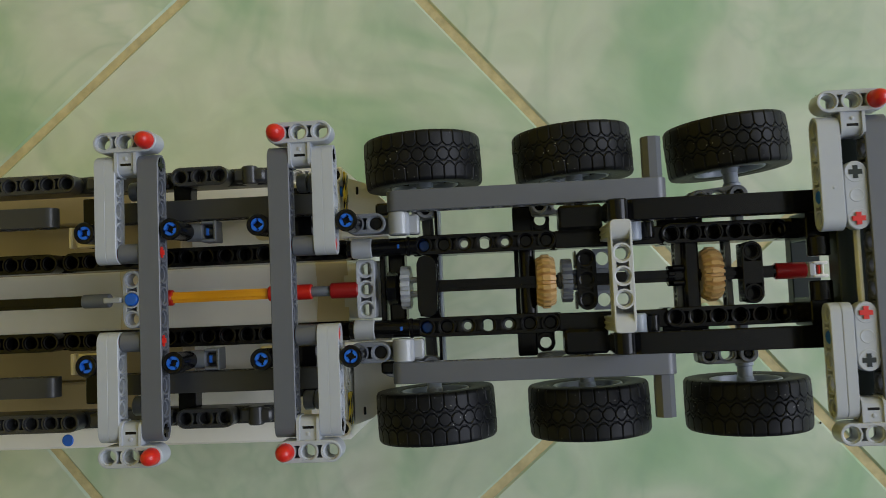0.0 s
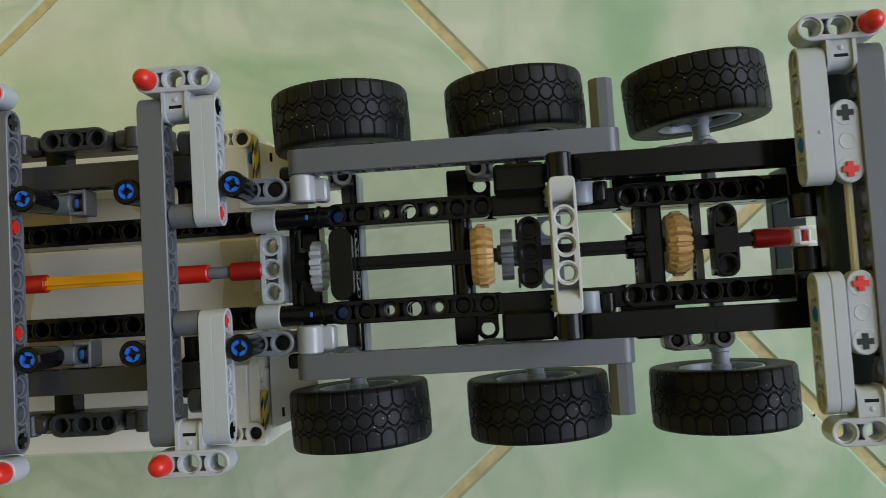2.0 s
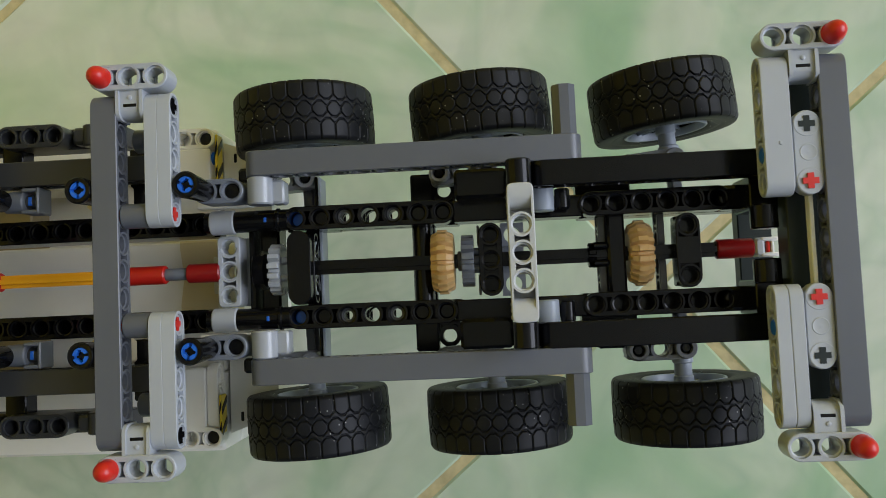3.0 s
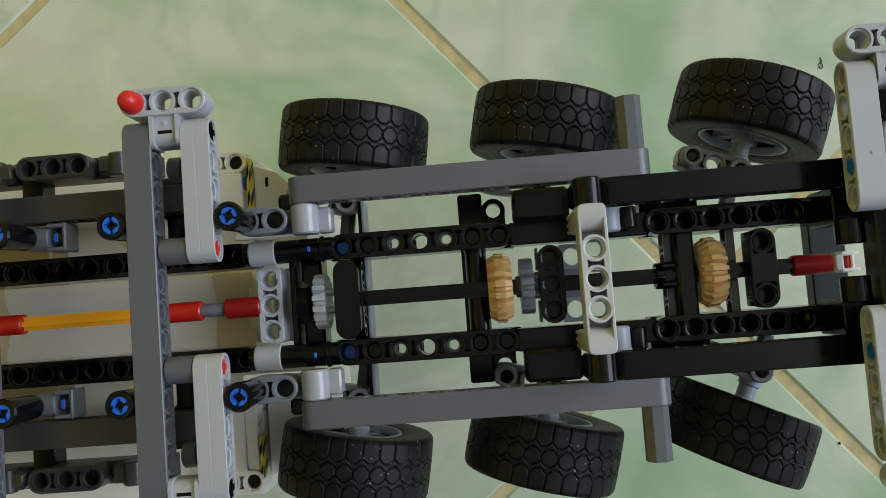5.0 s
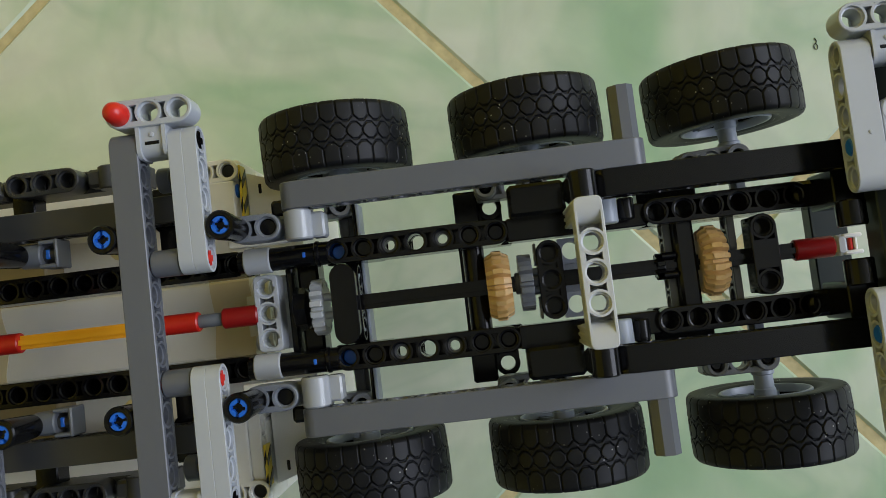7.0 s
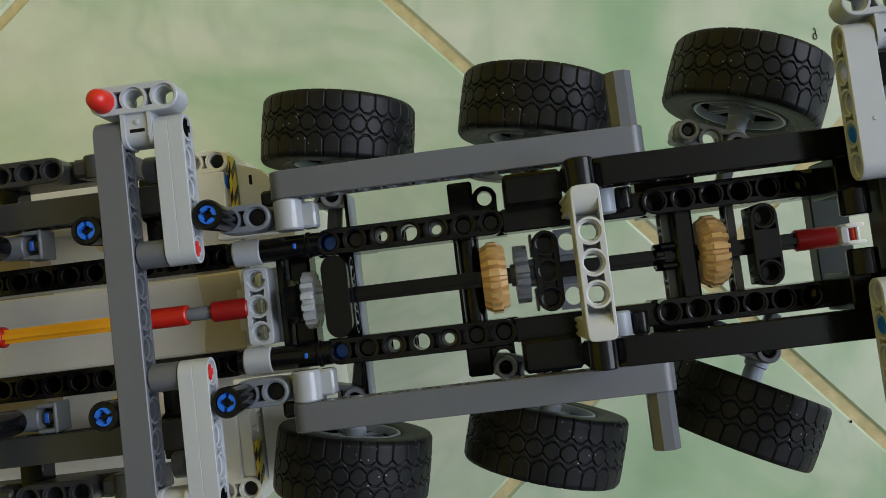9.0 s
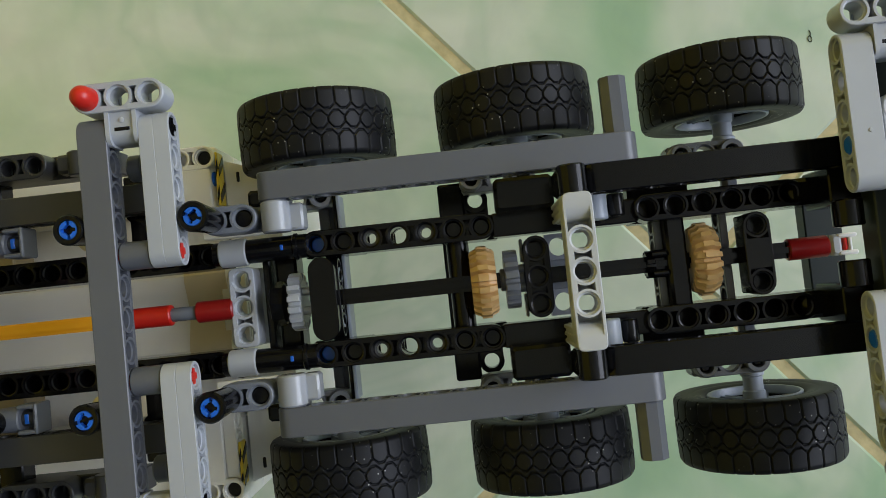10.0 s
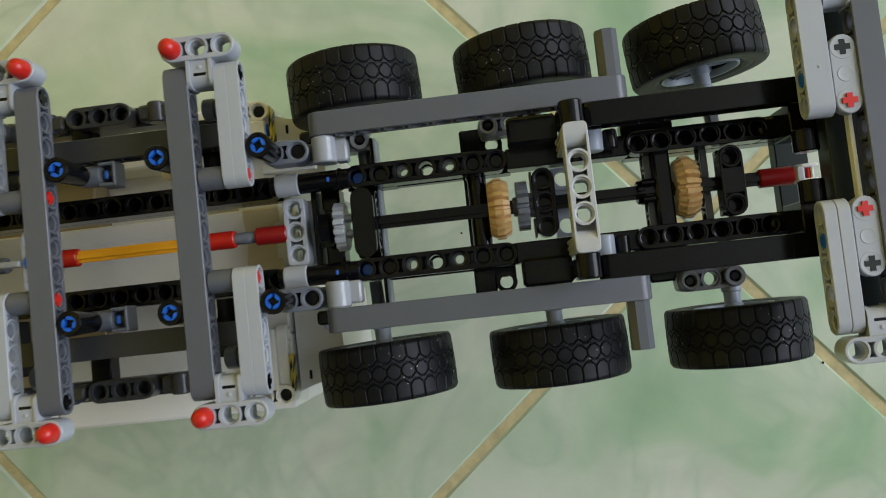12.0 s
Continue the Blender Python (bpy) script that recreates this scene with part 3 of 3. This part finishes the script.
    part("plate", place(bm, Matrix.Translation((15.76, 0, -5.5))), BLUE_GREY, truck, "blue-grey plate with two round holes")
    shaft(13.5, 14.4, 0.42, DARK_GREY, "gear_hub", "dark grey hub")
    # pale bridge
    bm = beam_bm(5, 0.975, (0, 4), True, -0.75)
    bmesh.ops.transform(bm, matrix=Matrix.Translation((16, -2, -0.7)) @ Matrix.Rotation(math.pi / 2, 4, "Z"), verts=bm.verts)
    for y0, y1 in ((-2.46, -1.75), (1.75, 2.46)):
        block(bm, 15.6, 16.4, y0, y1, -4.2, -1.0, 0.1)
        for y in (y0 + 0.1, (y0 + y1) / 2, y1 - 0.1):
            block(bm, 15.55, 15.7, y - 0.07, y + 0.07, -4.2, -1.1, 0.03)
    part("bridge", place(bm, Matrix.Identity(4)), PALE, truck, "pale grey bridge beam with three holes")
    # front gear cage
    for x in (19.4, 21.8):
        for y in (-1.0, 1.0):
            beam(2, (x, y - 0.5, -5.6), "y", "x", DARK_GREY, "small dark grey beam", h=0.28)
    slab(19.55, 20.25, -1.75, 1.75, -6.0, -4.5, BLACK, "gear_carrier", "black gear carrier", 0.1)
    bm = beam_bm(3, 0.975, (1,))
    part("beam", place(bm, Matrix.Translation((22.65, -1, -4.6)) @ Matrix.Rotation(math.pi / 2, 4, "Z")), BLACK, truck, "black beam with two holes")
    slab(22.25, 23.05, -1.4, 1.4, -5.4, -4.8, BLACK, "gear_carrier", "", 0.05)
    shaft(23.9, 25.35, 0.4, DEEP_RED, "coupling", "dark red coupling")
    fork = slab(25.35, 25.75, -0.38, 0.38, -5.35, -4.62, PALE, "joint_fork", "pale grey joint fork", 0.1)
    for y in (-0.31, 0.31):
        slab(25.6, 26.3, y - 0.08, y + 0.08, -5.3, -4.6, WHITE, "fork_cheek", "", 0.05, fork)
    slab(26.0, 26.12, -0.36, 0.36, -5.1, -4.66, WHITE, "fork_cheek", "", 0.04, fork)
    slab(25.84, 25.97, -0.22, 0.22, -4.95, -4.7, RED, "pin", "red pin end", 0.04, fork)


centre_line()


def steer_frame(s):
    link = beam(13, (6, 4 * s, -2.5), "x", "y", DARK_GREY, "long dark grey link beam", "link_beam")
    bm = bmesh.new()
    pts = circle(0.47, 8, math.pi / 8)
    prism(bm, [[(x, y, z) for x, y in pts] for z in (0.0, 1.95)])
    turn = Matrix.Rotation(-math.pi / 2, 4, "X") if s > 0 else Matrix.Rotation(math.pi / 2, 4, "X")
    part("end_stub", place(bm, Matrix.Translation((17.9, 4.46 * s, -2.55)) @ turn), DARK_GREY, truck, "eight-sided dark grey connector")
    beam(9, (17, 3.05 * s, -2.5), "x", "y", BLACK, "long black frame beam", "frame_beam")
    beam(7, (7, 2 * s, -4.55), "x", "z", BLACK, "black beam with seven holes", "hole_beam")
    rod((7, 2 * s, -5.0), "z", 0.25, 0.28, BLUE, "pin", "blue pin in a hole")
    beam(6, (18.9, 2 * s, -4.45), "x", "z", BLACK, "black beam with holes", "hole_beam")
    slab(23.9, 26.0, 2 * s - 0.48, 2 * s + 0.48, -5.0, -4.1, BLACK, "frame_block", "black frame block", 0.15)
    for a, b in ((6.4, 8.55), (11.55, 13.6)):
        slab(a, b, 2 * s - 0.46, 2 * s + 0.46, -6.3, -5.2, BLACK, "lower_rail", "black lower rail")
    beam(5, (7.95, 2.05 * s, -6.0), "x", "z", BLACK, "black lower beam with holes", "lower_beam", h=0.6)
    for x, z, hollow in ((8, -4.35, 0.0), (9, -4.3, 0.19), (11, -4.3, 0.19), (12, -4.35, 0.0), (13, -4.35, 0.0)):
        if hollow:
            turned([(-0.5, 0.3), (0, 0.3), (0.02, 0.27), (0, hollow), (-0.5, hollow)], (x, 2 * s, z), "z", CHARCOAL, "pin", "hollow dark pin in a hole", 20, bore=True)
        else:
            rod((x, 2 * s, z - 0.5), "z", 0.4, 0.3, BLACK, "pin", "black pin in a hole")
    slab(18.5, 25.2, 2 * s - 0.47, 2 * s + 0.47, -6.3, -5.1, BLACK, "lower_rail", "black lower rail")
    rod((16.0, 2.45 if s > 0 else -3.42, -0.95), "y", 0.97, 0.47, BLACK, "connector", "glossy black connector")
    slab(15.55, 16.45, 3 * s - 0.45, 3 * s + 0.45, -3.0, -1.0, BLACK, "frame_post", "black post", 0.12)
    rod((17.0, 1.72 if s > 0 else -2.68, -3.4), "y", 0.96, 0.42, RIM_GREY, "bush", "blue-grey bush")
    rod((17.75, 1.8 if s > 0 else -2.6, -3.6), "y", 0.8, 0.3, BLACK, "bush", "black bush")
    slab(13.55, 15.6, 2.35 * s - (0.0 if s > 0 else 1.15), 2.35 * s + (1.15 if s > 0 else 0.0), -4.4, -3.1, BLACK, "steering_block", "black steering block", 0.12)
    slab(18.4, 20.6, min(2.4 * s, 3.0 * s), max(2.4 * s, 3.0 * s), -5.6, -4.8, BLACK, "frame_block", "black frame block", 0.05)
    slab(13.4, 18.6, 2 * s - 0.44, 2 * s + 0.42, -5.6, -4.3, BLACK, "lower_beam", "black beam")
    # plate with an eye under the middle axle
    beam(2, (12.9, 2.3 if s > 0 else -3.12, -8.0), "y", "z", BLACK, "black plate with an eye", "eye_plate", 0.7, (0,) if s > 0 else (1,))
    turned([(0, 0.5), (0.1, 0.5), (0.1, 0.3), (0, 0.3)], (12.9, 3.3 if s > 0 else -3.12, -7.72), "z", BLACK, "eye_collar", "", 24, bore=True)
    slab(19.2, 20.9, 3.45 * s - 0.45, 3.45 * s + 0.45, -8.0, -6.6, BLACK, "frame_block", "black frame block", 0.1)


mirrored(steer_frame)


# ---- gears ----
def gear(x, teeth, r_out, r_in, width, material, label, rounded):
    bm = bmesh.new()
    k = teeth * 6

    def loop(z, tip, root):
        out = []
        for i in range(k):
            r = (root, root, root + (tip - root) * 0.55, tip, tip, root + (tip - root) * 0.55)[i % 6]
            a = 2 * math.pi * (i - i % 6 + (0.0, 2.3, 2.55, 2.8, 5.5, 5.75)[i % 6]) / k
            out.append((r * math.cos(a), r * math.sin(a), z))
        return out
    w = width / 2
    if rounded:
        prism(bm, [loop(-w, r_out - 0.24, r_in - 0.2), loop(-w * 0.9, r_out - 0.17, r_in - 0.17), loop(-w * 0.42, r_out - 0.07, r_in - 0.04), loop(-w * 0.4, r_out, r_in),
                   loop(w * 0.4, r_out, r_in), loop(w * 0.42, r_out - 0.07, r_in - 0.04), loop(w * 0.9, r_out - 0.17, r_in - 0.17), loop(w, r_out - 0.24, r_in - 0.2)])
    else:
        prism(bm, [loop(-w, r_out - 0.03, r_in - 0.01), loop(-w + 0.03, r_out, r_in), loop(w - 0.03, r_out, r_in), loop(w, r_out - 0.03, r_in - 0.01)])
        for q in range(4):
            a = math.pi / 4 + q * math.pi / 2
            prism(bm, [[(0.5 * math.cos(a) + u, 0.5 * math.sin(a) + v, z) for u, v in circle(0.15, 12)] for z in (w - 0.1, w + 0.4)])
    bmesh.ops.transform(bm, matrix=Matrix.Scale(S, 4) @ Matrix.Rotation(math.pi / 2, 4, "Y"), verts=bm.verts)
    return part("gear", bm, material, truck, label, (x * S, 0, DECK - 5.0 * S))


for spec in (
    (6.02, 16, 1.07, 0.8, 0.46, LIGHT_GREY, "light grey gear with sixteen teeth", False),
    (12.9, 20, 1.33, 1.0, 0.92, TAN, "tan double-bevel gear", True),
    (13.92, 16, 1.07, 0.8, 0.5, BLUE_GREY, "blue-grey gear with sixteen teeth", False),
    (18.95, 10, 0.5, 0.38, 0.3, BLACK, "small black toothed ring", False),
    (20.85, 20, 1.33, 1.0, 0.92, TAN, "tan double-bevel gear", True),
):
    gear(*spec)


# ---- wheels ----
def tyre_mesh():
    """One skin: hexagons down the middle, a zigzag rib on each side and shoulder blocks, parted by grooves."""
    R, N, PER, ROWS, EDGE, DEEP = 3.06, 30, 28, 96, 1.25, 0.085
    K = N * PER
    pitch = 2 * math.pi * R / N
    d = np.abs((np.arange(K) % PER) / PER - 0.5)[:, None]      # 0 at a hexagon's middle, 0.5 between two
    v = np.linspace(-EDGE, EDGE, ROWS)[None, :]
    av = np.abs(v)

    def slope(q):
        return np.clip((0.46 - q) / 0.29, 0, 1)
    hexagon = 0.085 + 0.2 * slope(d)
    shoulder = 0.625 - 0.19 * slope(0.5 - d)

    def groove(dist, half):
        return np.clip((np.abs(dist) - half) / 0.024, 0, 1)
    land = groove(av - hexagon - 0.033, 0.016) * groove(av - shoulder + 0.033, 0.016)
    land = land * np.where(av < hexagon, groove((0.5 - d) * pitch, 0.02), 1.0)
    land = land * np.where(av > shoulder, groove(d * pitch, 0.022), 1.0)
    crown = R - 0.04 * np.maximum(0, av - 0.45) - 0.5 * np.maximum(0, av - 1.08) ** 1.0 * np.minimum(1, (av - 1.0).clip(0) * 4)
    rib = (av > hexagon + 0.03) & (av < shoulder - 0.03)
    r = crown - DEEP * (1 - land) - np.where(rib, 0.012, 0.0)
    side = [(1.27, 2.78), (1.275, 2.6), (1.265, 2.35), (1.25, 2.3), (1.255, 2.27), (1.24, 2.1), (1.19, 1.92), (1.1, 1.8), (0.95, 1.72), (0.5, 1.66)]
    axial = np.concatenate([[-y for y, q in reversed(side)], v[0], [y for y, q in side]])
    ones = np.ones((K, 1))
    r = np.hstack([ones * np.array([q for y, q in reversed(side)])[None, :], r, ones * np.array([q for y, q in side])[None, :]])
    a = (2 * math.pi * np.arange(K) / K)[:, None]
    M = r.shape[1]
    pts = np.stack([r * np.cos(a), np.broadcast_to(axial, r.shape), r * np.sin(a)], axis=-1).reshape(-1, 3) * S
    i, j = np.meshgrid(np.arange(K), np.arange(M), indexing="ij")
    i2, j2 = (i + 1) % K, (j + 1) % M
    quads = np.stack([i * M + j, i * M + j2, i2 * M + j2, i2 * M + j], axis=-1).reshape(-1, 4)
    me = bpy.data.meshes.new("tyre")
    me.from_pydata(pts.tolist(), [], quads.tolist())
    me.materials.append(RUBBER)
    for poly in me.polygons:
        poly.use_smooth = True
    return me


def rim_mesh():
    """Rim with six double spokes, its open face towards -y."""
    bm = bmesh.new()
    K = 40
    for prof in ([(-1.0, 2.12), (-1.18, 2.11), (-1.21, 2.07), (-1.2, 1.99), (-1.12, 1.95), (-0.9, 1.93), (-0.86, 1.98)], [(0.1, 1.97), (0.1, 1.8), (1.0, 1.85), (1.1, 2.06)]):
        rings(bm, [[(r * math.cos(2 * math.pi * i / K), s, r * math.sin(2 * math.pi * i / K)) for i in range(K)] for s, r in prof])
    prism(bm, [[(r * math.cos(2 * math.pi * i / 20), s, r * math.sin(2 * math.pi * i / 20)) for i in range(20)] for s, r in ((-0.95, 0.38), (-0.9, 0.44), (0.9, 0.5))])
    for k in range(6):
        t = bmesh.new()
        for q in (-0.16, 0.16):
            block(t, 0.35, 1.96, -0.95, -0.5, q - 0.045, q + 0.045, 0.02)
        block(t, 0.35, 1.9, 0.2, 0.4, -0.45, 0.45, 0.02)
        bmesh.ops.transform(t, matrix=Matrix.Rotation(math.pi / 3 * k, 4, "Y"), verts=t.verts)
        me = bpy.data.meshes.new("spoke")
        t.to_mesh(me)
        t.free()
        bm.from_mesh(me)
        bpy.data.meshes.remove(me)
    bmesh.ops.transform(bm, matrix=Matrix.Diagonal((0.835 * S, S, 0.835 * S, 1)), verts=bm.verts)
    return finish("wheel", bm, RIM_GREY)


TYRE, RIM = tyre_mesh(), rim_mesh()
PIVOT_Y, HUB_Y, AXLE_Z = 4.0, 6.46, -7.0
WHEELS = {}


def wheel(x, s, spin):
    ob = new("wheel", RIM)
    ob.parent = truck
    tagged(ob, "black tyred road wheel on a grey spoked rim")
    turn = Matrix.Rotation(radians(spin), 4, "Y") if s > 0 else Matrix.Rotation(math.pi, 4, "Z") @ Matrix.Rotation(radians(spin), 4, "Y")
    for name, me, label in (("tyre", TYRE, "black rubber tyre with hexagonal tread and dust specks"),):
        t = new(name, me)
        t.parent = ob
        tagged(t, label)
    bm = bmesh.new()
    prism(bm, [[(u, y, v) for u, v in circle(r, 18)] for y, r in ((-2.2, 0.36), (-2.15, 0.44), (-1.85, 0.44), (-1.8, 0.37), (-1.3, 0.37), (-1.25, 0.42), (-0.4, 0.44))])
    bmesh.ops.transform(bm, matrix=Matrix.Scale(S, 4), verts=bm.verts)
    part("hub_axle", bm, RIM_GREY, ob, "blue-grey hub axle")
    bm = beam_bm(3, 0.9)
    bmesh.ops.transform(bm, matrix=Matrix.Scale(S, 4) @ Matrix.Translation((-2.0 if s > 0 else 0.0, -2.5, 0.35)), verts=bm.verts)
    part("steering_arm", bm, ARM_GREY, ob, "grey steering arm with holes")
    bm = bmesh.new()
    e = -2.0 if s > 0 else 2.0
    block(bm, e - 0.42, e + 0.42, -2.92, -2.08, -0.3, 0.7, 0.1)
    rings(bm, [[(e + u, -2.5 + v, q) for u, v in circle(r, 20)] for q, r in ((0.3, 0.44), (1.3, 0.42), (1.36, 0.38), (1.34, 0.27), (0.7, 0.22))])
    rings(bm, [[(u, -2.5 + v, q) for u, v in circle(r, 24)] for q, r in ((0.5, 0.47), (0.95, 0.46), (1.0, 0.42), (0.98, 0.27), (0.7, 0.24))])
    bmesh.ops.transform(bm, matrix=Matrix.Scale(S, 4), verts=bm.verts)
    part("ball_cup", bm, ARM_GREY, ob, "grey cup on the steering arm")
    bm = bmesh.new()
    for q, top in ((0.0, 0.9), (e, 1.1)):
        prism(bm, [[(q + u, -2.5 + v, z) for u, v in circle(r, 6)] for z, r in ((0.2, 0.25), (top - 0.1, 0.25), (top, 0.18))])
    bmesh.ops.transform(bm, matrix=Matrix.Scale(S, 4), verts=bm.verts)
    part("ball_joint", bm, BLACK, ob, "black joint in the cups of the arm")
    bm = bmesh.new()
    prism(bm, [[(u, y, v) for u, v in cross_section()] for y in (-4.0, -2.3)])
    prism(bm, [[(u, y, v) for u, v in circle(r, 18)] for y, r in ((-2.85, 0.36), (-2.8, 0.42), (-2.4, 0.45))])
    bmesh.ops.transform(bm, matrix=Matrix.Scale(S, 4), verts=bm.verts)
    part("half_shaft", bm, BLUE_GREY, ob, "dark grey half shaft")
    WHEELS[(x, s)] = (ob, spin)
    return ob


for wx in (7.0, 14.82, 22.75):
    wheel(wx, 1, 3 + wx)
    wheel(wx, -1, 9 - wx)


# ---- the white crane body under the chassis ----
def body():
    low = -DECK / S
    shell = slab(-24, 2.3, -8.0, 6.9, low, -11.2, WHITE, "body_shell", "white crane body resting on the tiles", 0.15)
    for y0, y1 in ((-8.0, -4.4), (4.4, 6.9)):
        slab(-9.6, 2.3, y0, y1, -11.3, -8.8, WHITE, "body_side", "white side of the crane body", 0.12, shell)
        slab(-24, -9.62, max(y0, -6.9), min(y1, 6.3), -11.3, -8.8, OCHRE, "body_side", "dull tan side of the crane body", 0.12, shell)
    slab(-24, -9.62, -8.0, -6.94, -11.3, -8.8, WHITE, "body_side", "white lower edge of the crane body", 0.1, shell)
    for y0, y1 in ((-4.39, -1.6), (1.6, 4.39)):
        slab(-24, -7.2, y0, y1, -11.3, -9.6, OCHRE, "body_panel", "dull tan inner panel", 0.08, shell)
        slab(0.2, 2.28, y0, y1, -11.3, -8.9, WHITE, "body_panel", "white inner panel", 0.08, shell)

    def trough(x0, x1, lift, material, name, label):
        bm = bmesh.new()
        sides = [(-1.58, -11.3), (-1.58, -7.55), (-1.5, -7.5), (-1.2, -7.52), (0, -7.95), (1.2, -7.52), (1.5, -7.5), (1.58, -7.55), (1.58, -11.3)]
        prism(bm, [[(x, y * (1 + lift * 0.3), z + lift) for y, z in sides] for x in (x0, x1)])
        part(name, place(bm, Matrix.Identity(4)), material, shell, label)
    trough(-24, 1.9, 0.0, WHITE, "body_ridge", "white shallow centre trough")
    for x in (-9.0, 1.75):
        trough(x - 0.85, x + 0.85, 0.03, CREAM, "body_band", "cream band of the centre trough")
    beam(3, (2.85, -1, -8.1), "y", "x", WHITE, "white beam with holes", parent=shell)
    for s, y0, y1, yh, n in ((1, 4.2, 5.85, 6.32, 2), (-1, -6.9, -4.15, -7.28, 3)):
        slab(0.3, 2.22 if s > 0 else 1.75, y0, y1, -9.0, -7.9, WHITE, "corner_block", "white corner block", 0.06, parent=shell)
        if s < 0:
            beam(n, (2.02, y0 + 0.45, -8.48), "y", "x", WHITE, "white beam with holes", h=0.5, parent=shell)
        beam(3, (-0.02, yh, -8.4), "x", "z", WHITE, "white beam with holes", parent=shell)
        rod((1.98, yh, -8.8), "z", 0.62, 0.3, BLACK, "pin", "black pin", parent=shell)
        yb = 5.45 if s > 0 else -6.4
        rod((2.1, yb, -8.4), "x", 0.24, 0.3, BLUE, "pin", "blue pin end", parent=shell)
        ya, yc = (4.3, 6.5) if s > 0 else (-7.3, -5.4)
        bm = bmesh.new()
        block(bm, 2.3, 2.42, ya, yc, -8.75, -8.05, 0.02)
        k = 2
        step = (yc - ya) / k
        for i in range(k):
            u = ya + step * i + 0.08
            prism(bm, [[(x, u, -8.06), (x, u + step * 0.32, -8.06), (x, u + step * 0.85, -8.72), (x, u + step * 0.5, -8.72)] for x in (2.425, 2.45)], 1)
            prism(bm, [[(2.31, u, z), (2.41, u + step * 0.32, z), (2.41, u + step * 0.7, z), (2.31, u + step * 0.36, z)] for z in (-8.05, -8.03)], 1)
        part("hazard_strip", place(bm, Matrix.Translation((0.12 if s > 0 else 0.0, 0, 0))), [YELLOW, BLACK], shell, "yellow and black hazard stripes")
        bm = bmesh.new()
        top = 6.35 if s > 0 else 7.3
        foot = [(2.4, 2.4), (4.6, 2.4), (4.7, top - 1.7), (3.4, top - 0.35), (2.4, top)]
        foot = [(x, yy * s) for x, yy in (foot if s > 0 else foot[::-1])]
        prism(bm, [[(x, yy, z) for x, yy in foot] for z in (low + 4, -9.45, -9.4)])
        part("body_step", place(bm, Matrix.Identity(4)), WHITE, shell, "white body step")
        ys = top * s - 0.75 * s
        slab(2.85, 3.05, ys - 0.25, ys + 0.25, -9.5, -9.38, BLACK, "slot", "dark slot", 0.05, parent=shell)


body()

rod((-13.6, -7.55, -9.1), "z", 0.36, 0.33, BLUE, "pin", "blue pin end")


# ---- dirt on the tiles ----
def dirt():
    curve = bpy.data.curves.new("lint", "CURVE")
    curve.dimensions, curve.bevel_depth, curve.bevel_resolution = "3D", 0.00018, 1
    sp = curve.splines.new("BEZIER")
    pts = [(0, 0.0028), (0.0006, 0.0008), (-0.0007, -0.0006), (0.0001, -0.0026), (0.0009, -0.0012), (0.0002, 0.0002)]
    sp.bezier_points.add(len(pts) - 1)
    for p, (x, y) in zip(sp.bezier_points, pts):
        p.co = (x, y, 0.0003)
        p.handle_left_type = p.handle_right_type = "AUTO"
    curve.materials.append(BLACK)
    ob = tagged(new("lint", curve), "small dark curl of lint lying on the tiles", "lint")
    ob.location = (0.2634, 0.0962, 0)
    for k, (x, y, r) in enumerate(((0.2537, -0.0799, 0.0006), (0.084, 0.0038, 0.0005))):
        bm = bmesh.new()
        bmesh.ops.create_icosphere(bm, subdivisions=2, radius=r)
        for v in bm.verts:
            v.co *= 1 + 0.35 * noise.noise(v.co * 2500 + Vector((k * 7, 0, 0)))
            v.co.z *= 0.6
        ob = tagged(new("crumb", finish("crumb", bm, BLACK)), "tiny dark crumb of dirt on the floor", "crumb", "crumbs on the floor")
        ob.location = (x, y, r * 0.5)


dirt()

# ---- pieces of the floor ----
tiled_floor()


def motions():
    # angle of the front axle in degrees, against the clock from above
    angle = [(0.0, 5), (2.0, 5), (3.0, 6), (3.1, 7), (3.2, 14), (3.3, 28), (3.5, 28), (3.7, 28), (4.1, 24), (4.6, 0), (5.0, -22), (5.3, -25), (6.5, -25), (6.6, -21), (6.7, -9), (7.0, 3),
             (7.3, 6), (8.3, 6), (8.4, -3), (8.5, -8), (8.6, -13), (8.8, -22), (9.0, -24), (9.5, -24), (9.65, -23), (9.8, -12), (10.0, 2), (10.2, 5), (10.6, 6), (11.0, 6), (11.5, 6), (12.0, 6)]
    share = {7.0: 0.42, 14.82: 0.62, 22.75: 1.0}
    for (x, s), (ob, spin) in WHEELS.items():
        rows = []
        for t, a in angle:
            if (x, s) == (22.75, -1) and 8.35 < t < 8.85:
                a -= {8.4: 1.5, 8.5: 3.0, 8.6: 3.0, 8.8: 0.5}[t]  # the slack of this wheel's joint is taken up first
            if (x, s) == (22.75, 1) and 9.9 < t < 12:
                a -= {10.0: 2.0, 10.2: 3.5, 10.6: 3.8, 11.0: 3.2, 11.5: 1.8}[t]  # and here it is not yet taken up
            k = share[x] * (1.0 + (0.06 if s > 0 and a > 0 else 0.11) * s * (1 if a > 0 else -1) * (1 if abs(a) > 8 else 0))
            if s < 0 and 0 < a < 8:
                k *= {7.0: 1.0, 14.82: 0.5, 22.75: 0.1}[x]  # toe of the resting wheels
            m = Matrix.Translation((x * S, PIVOT_Y * s * S, DECK + AXLE_Z * S)) @ Matrix.Rotation(radians(a * k), 4, "Z")
            m = m @ Matrix.Translation((0, (HUB_Y - PIVOT_Y) * s * S, 0))
            if s < 0:
                m = m @ Matrix.Rotation(math.pi, 4, "Z")
            rows.append((t, m))
        walk(ob, rows)


motions()
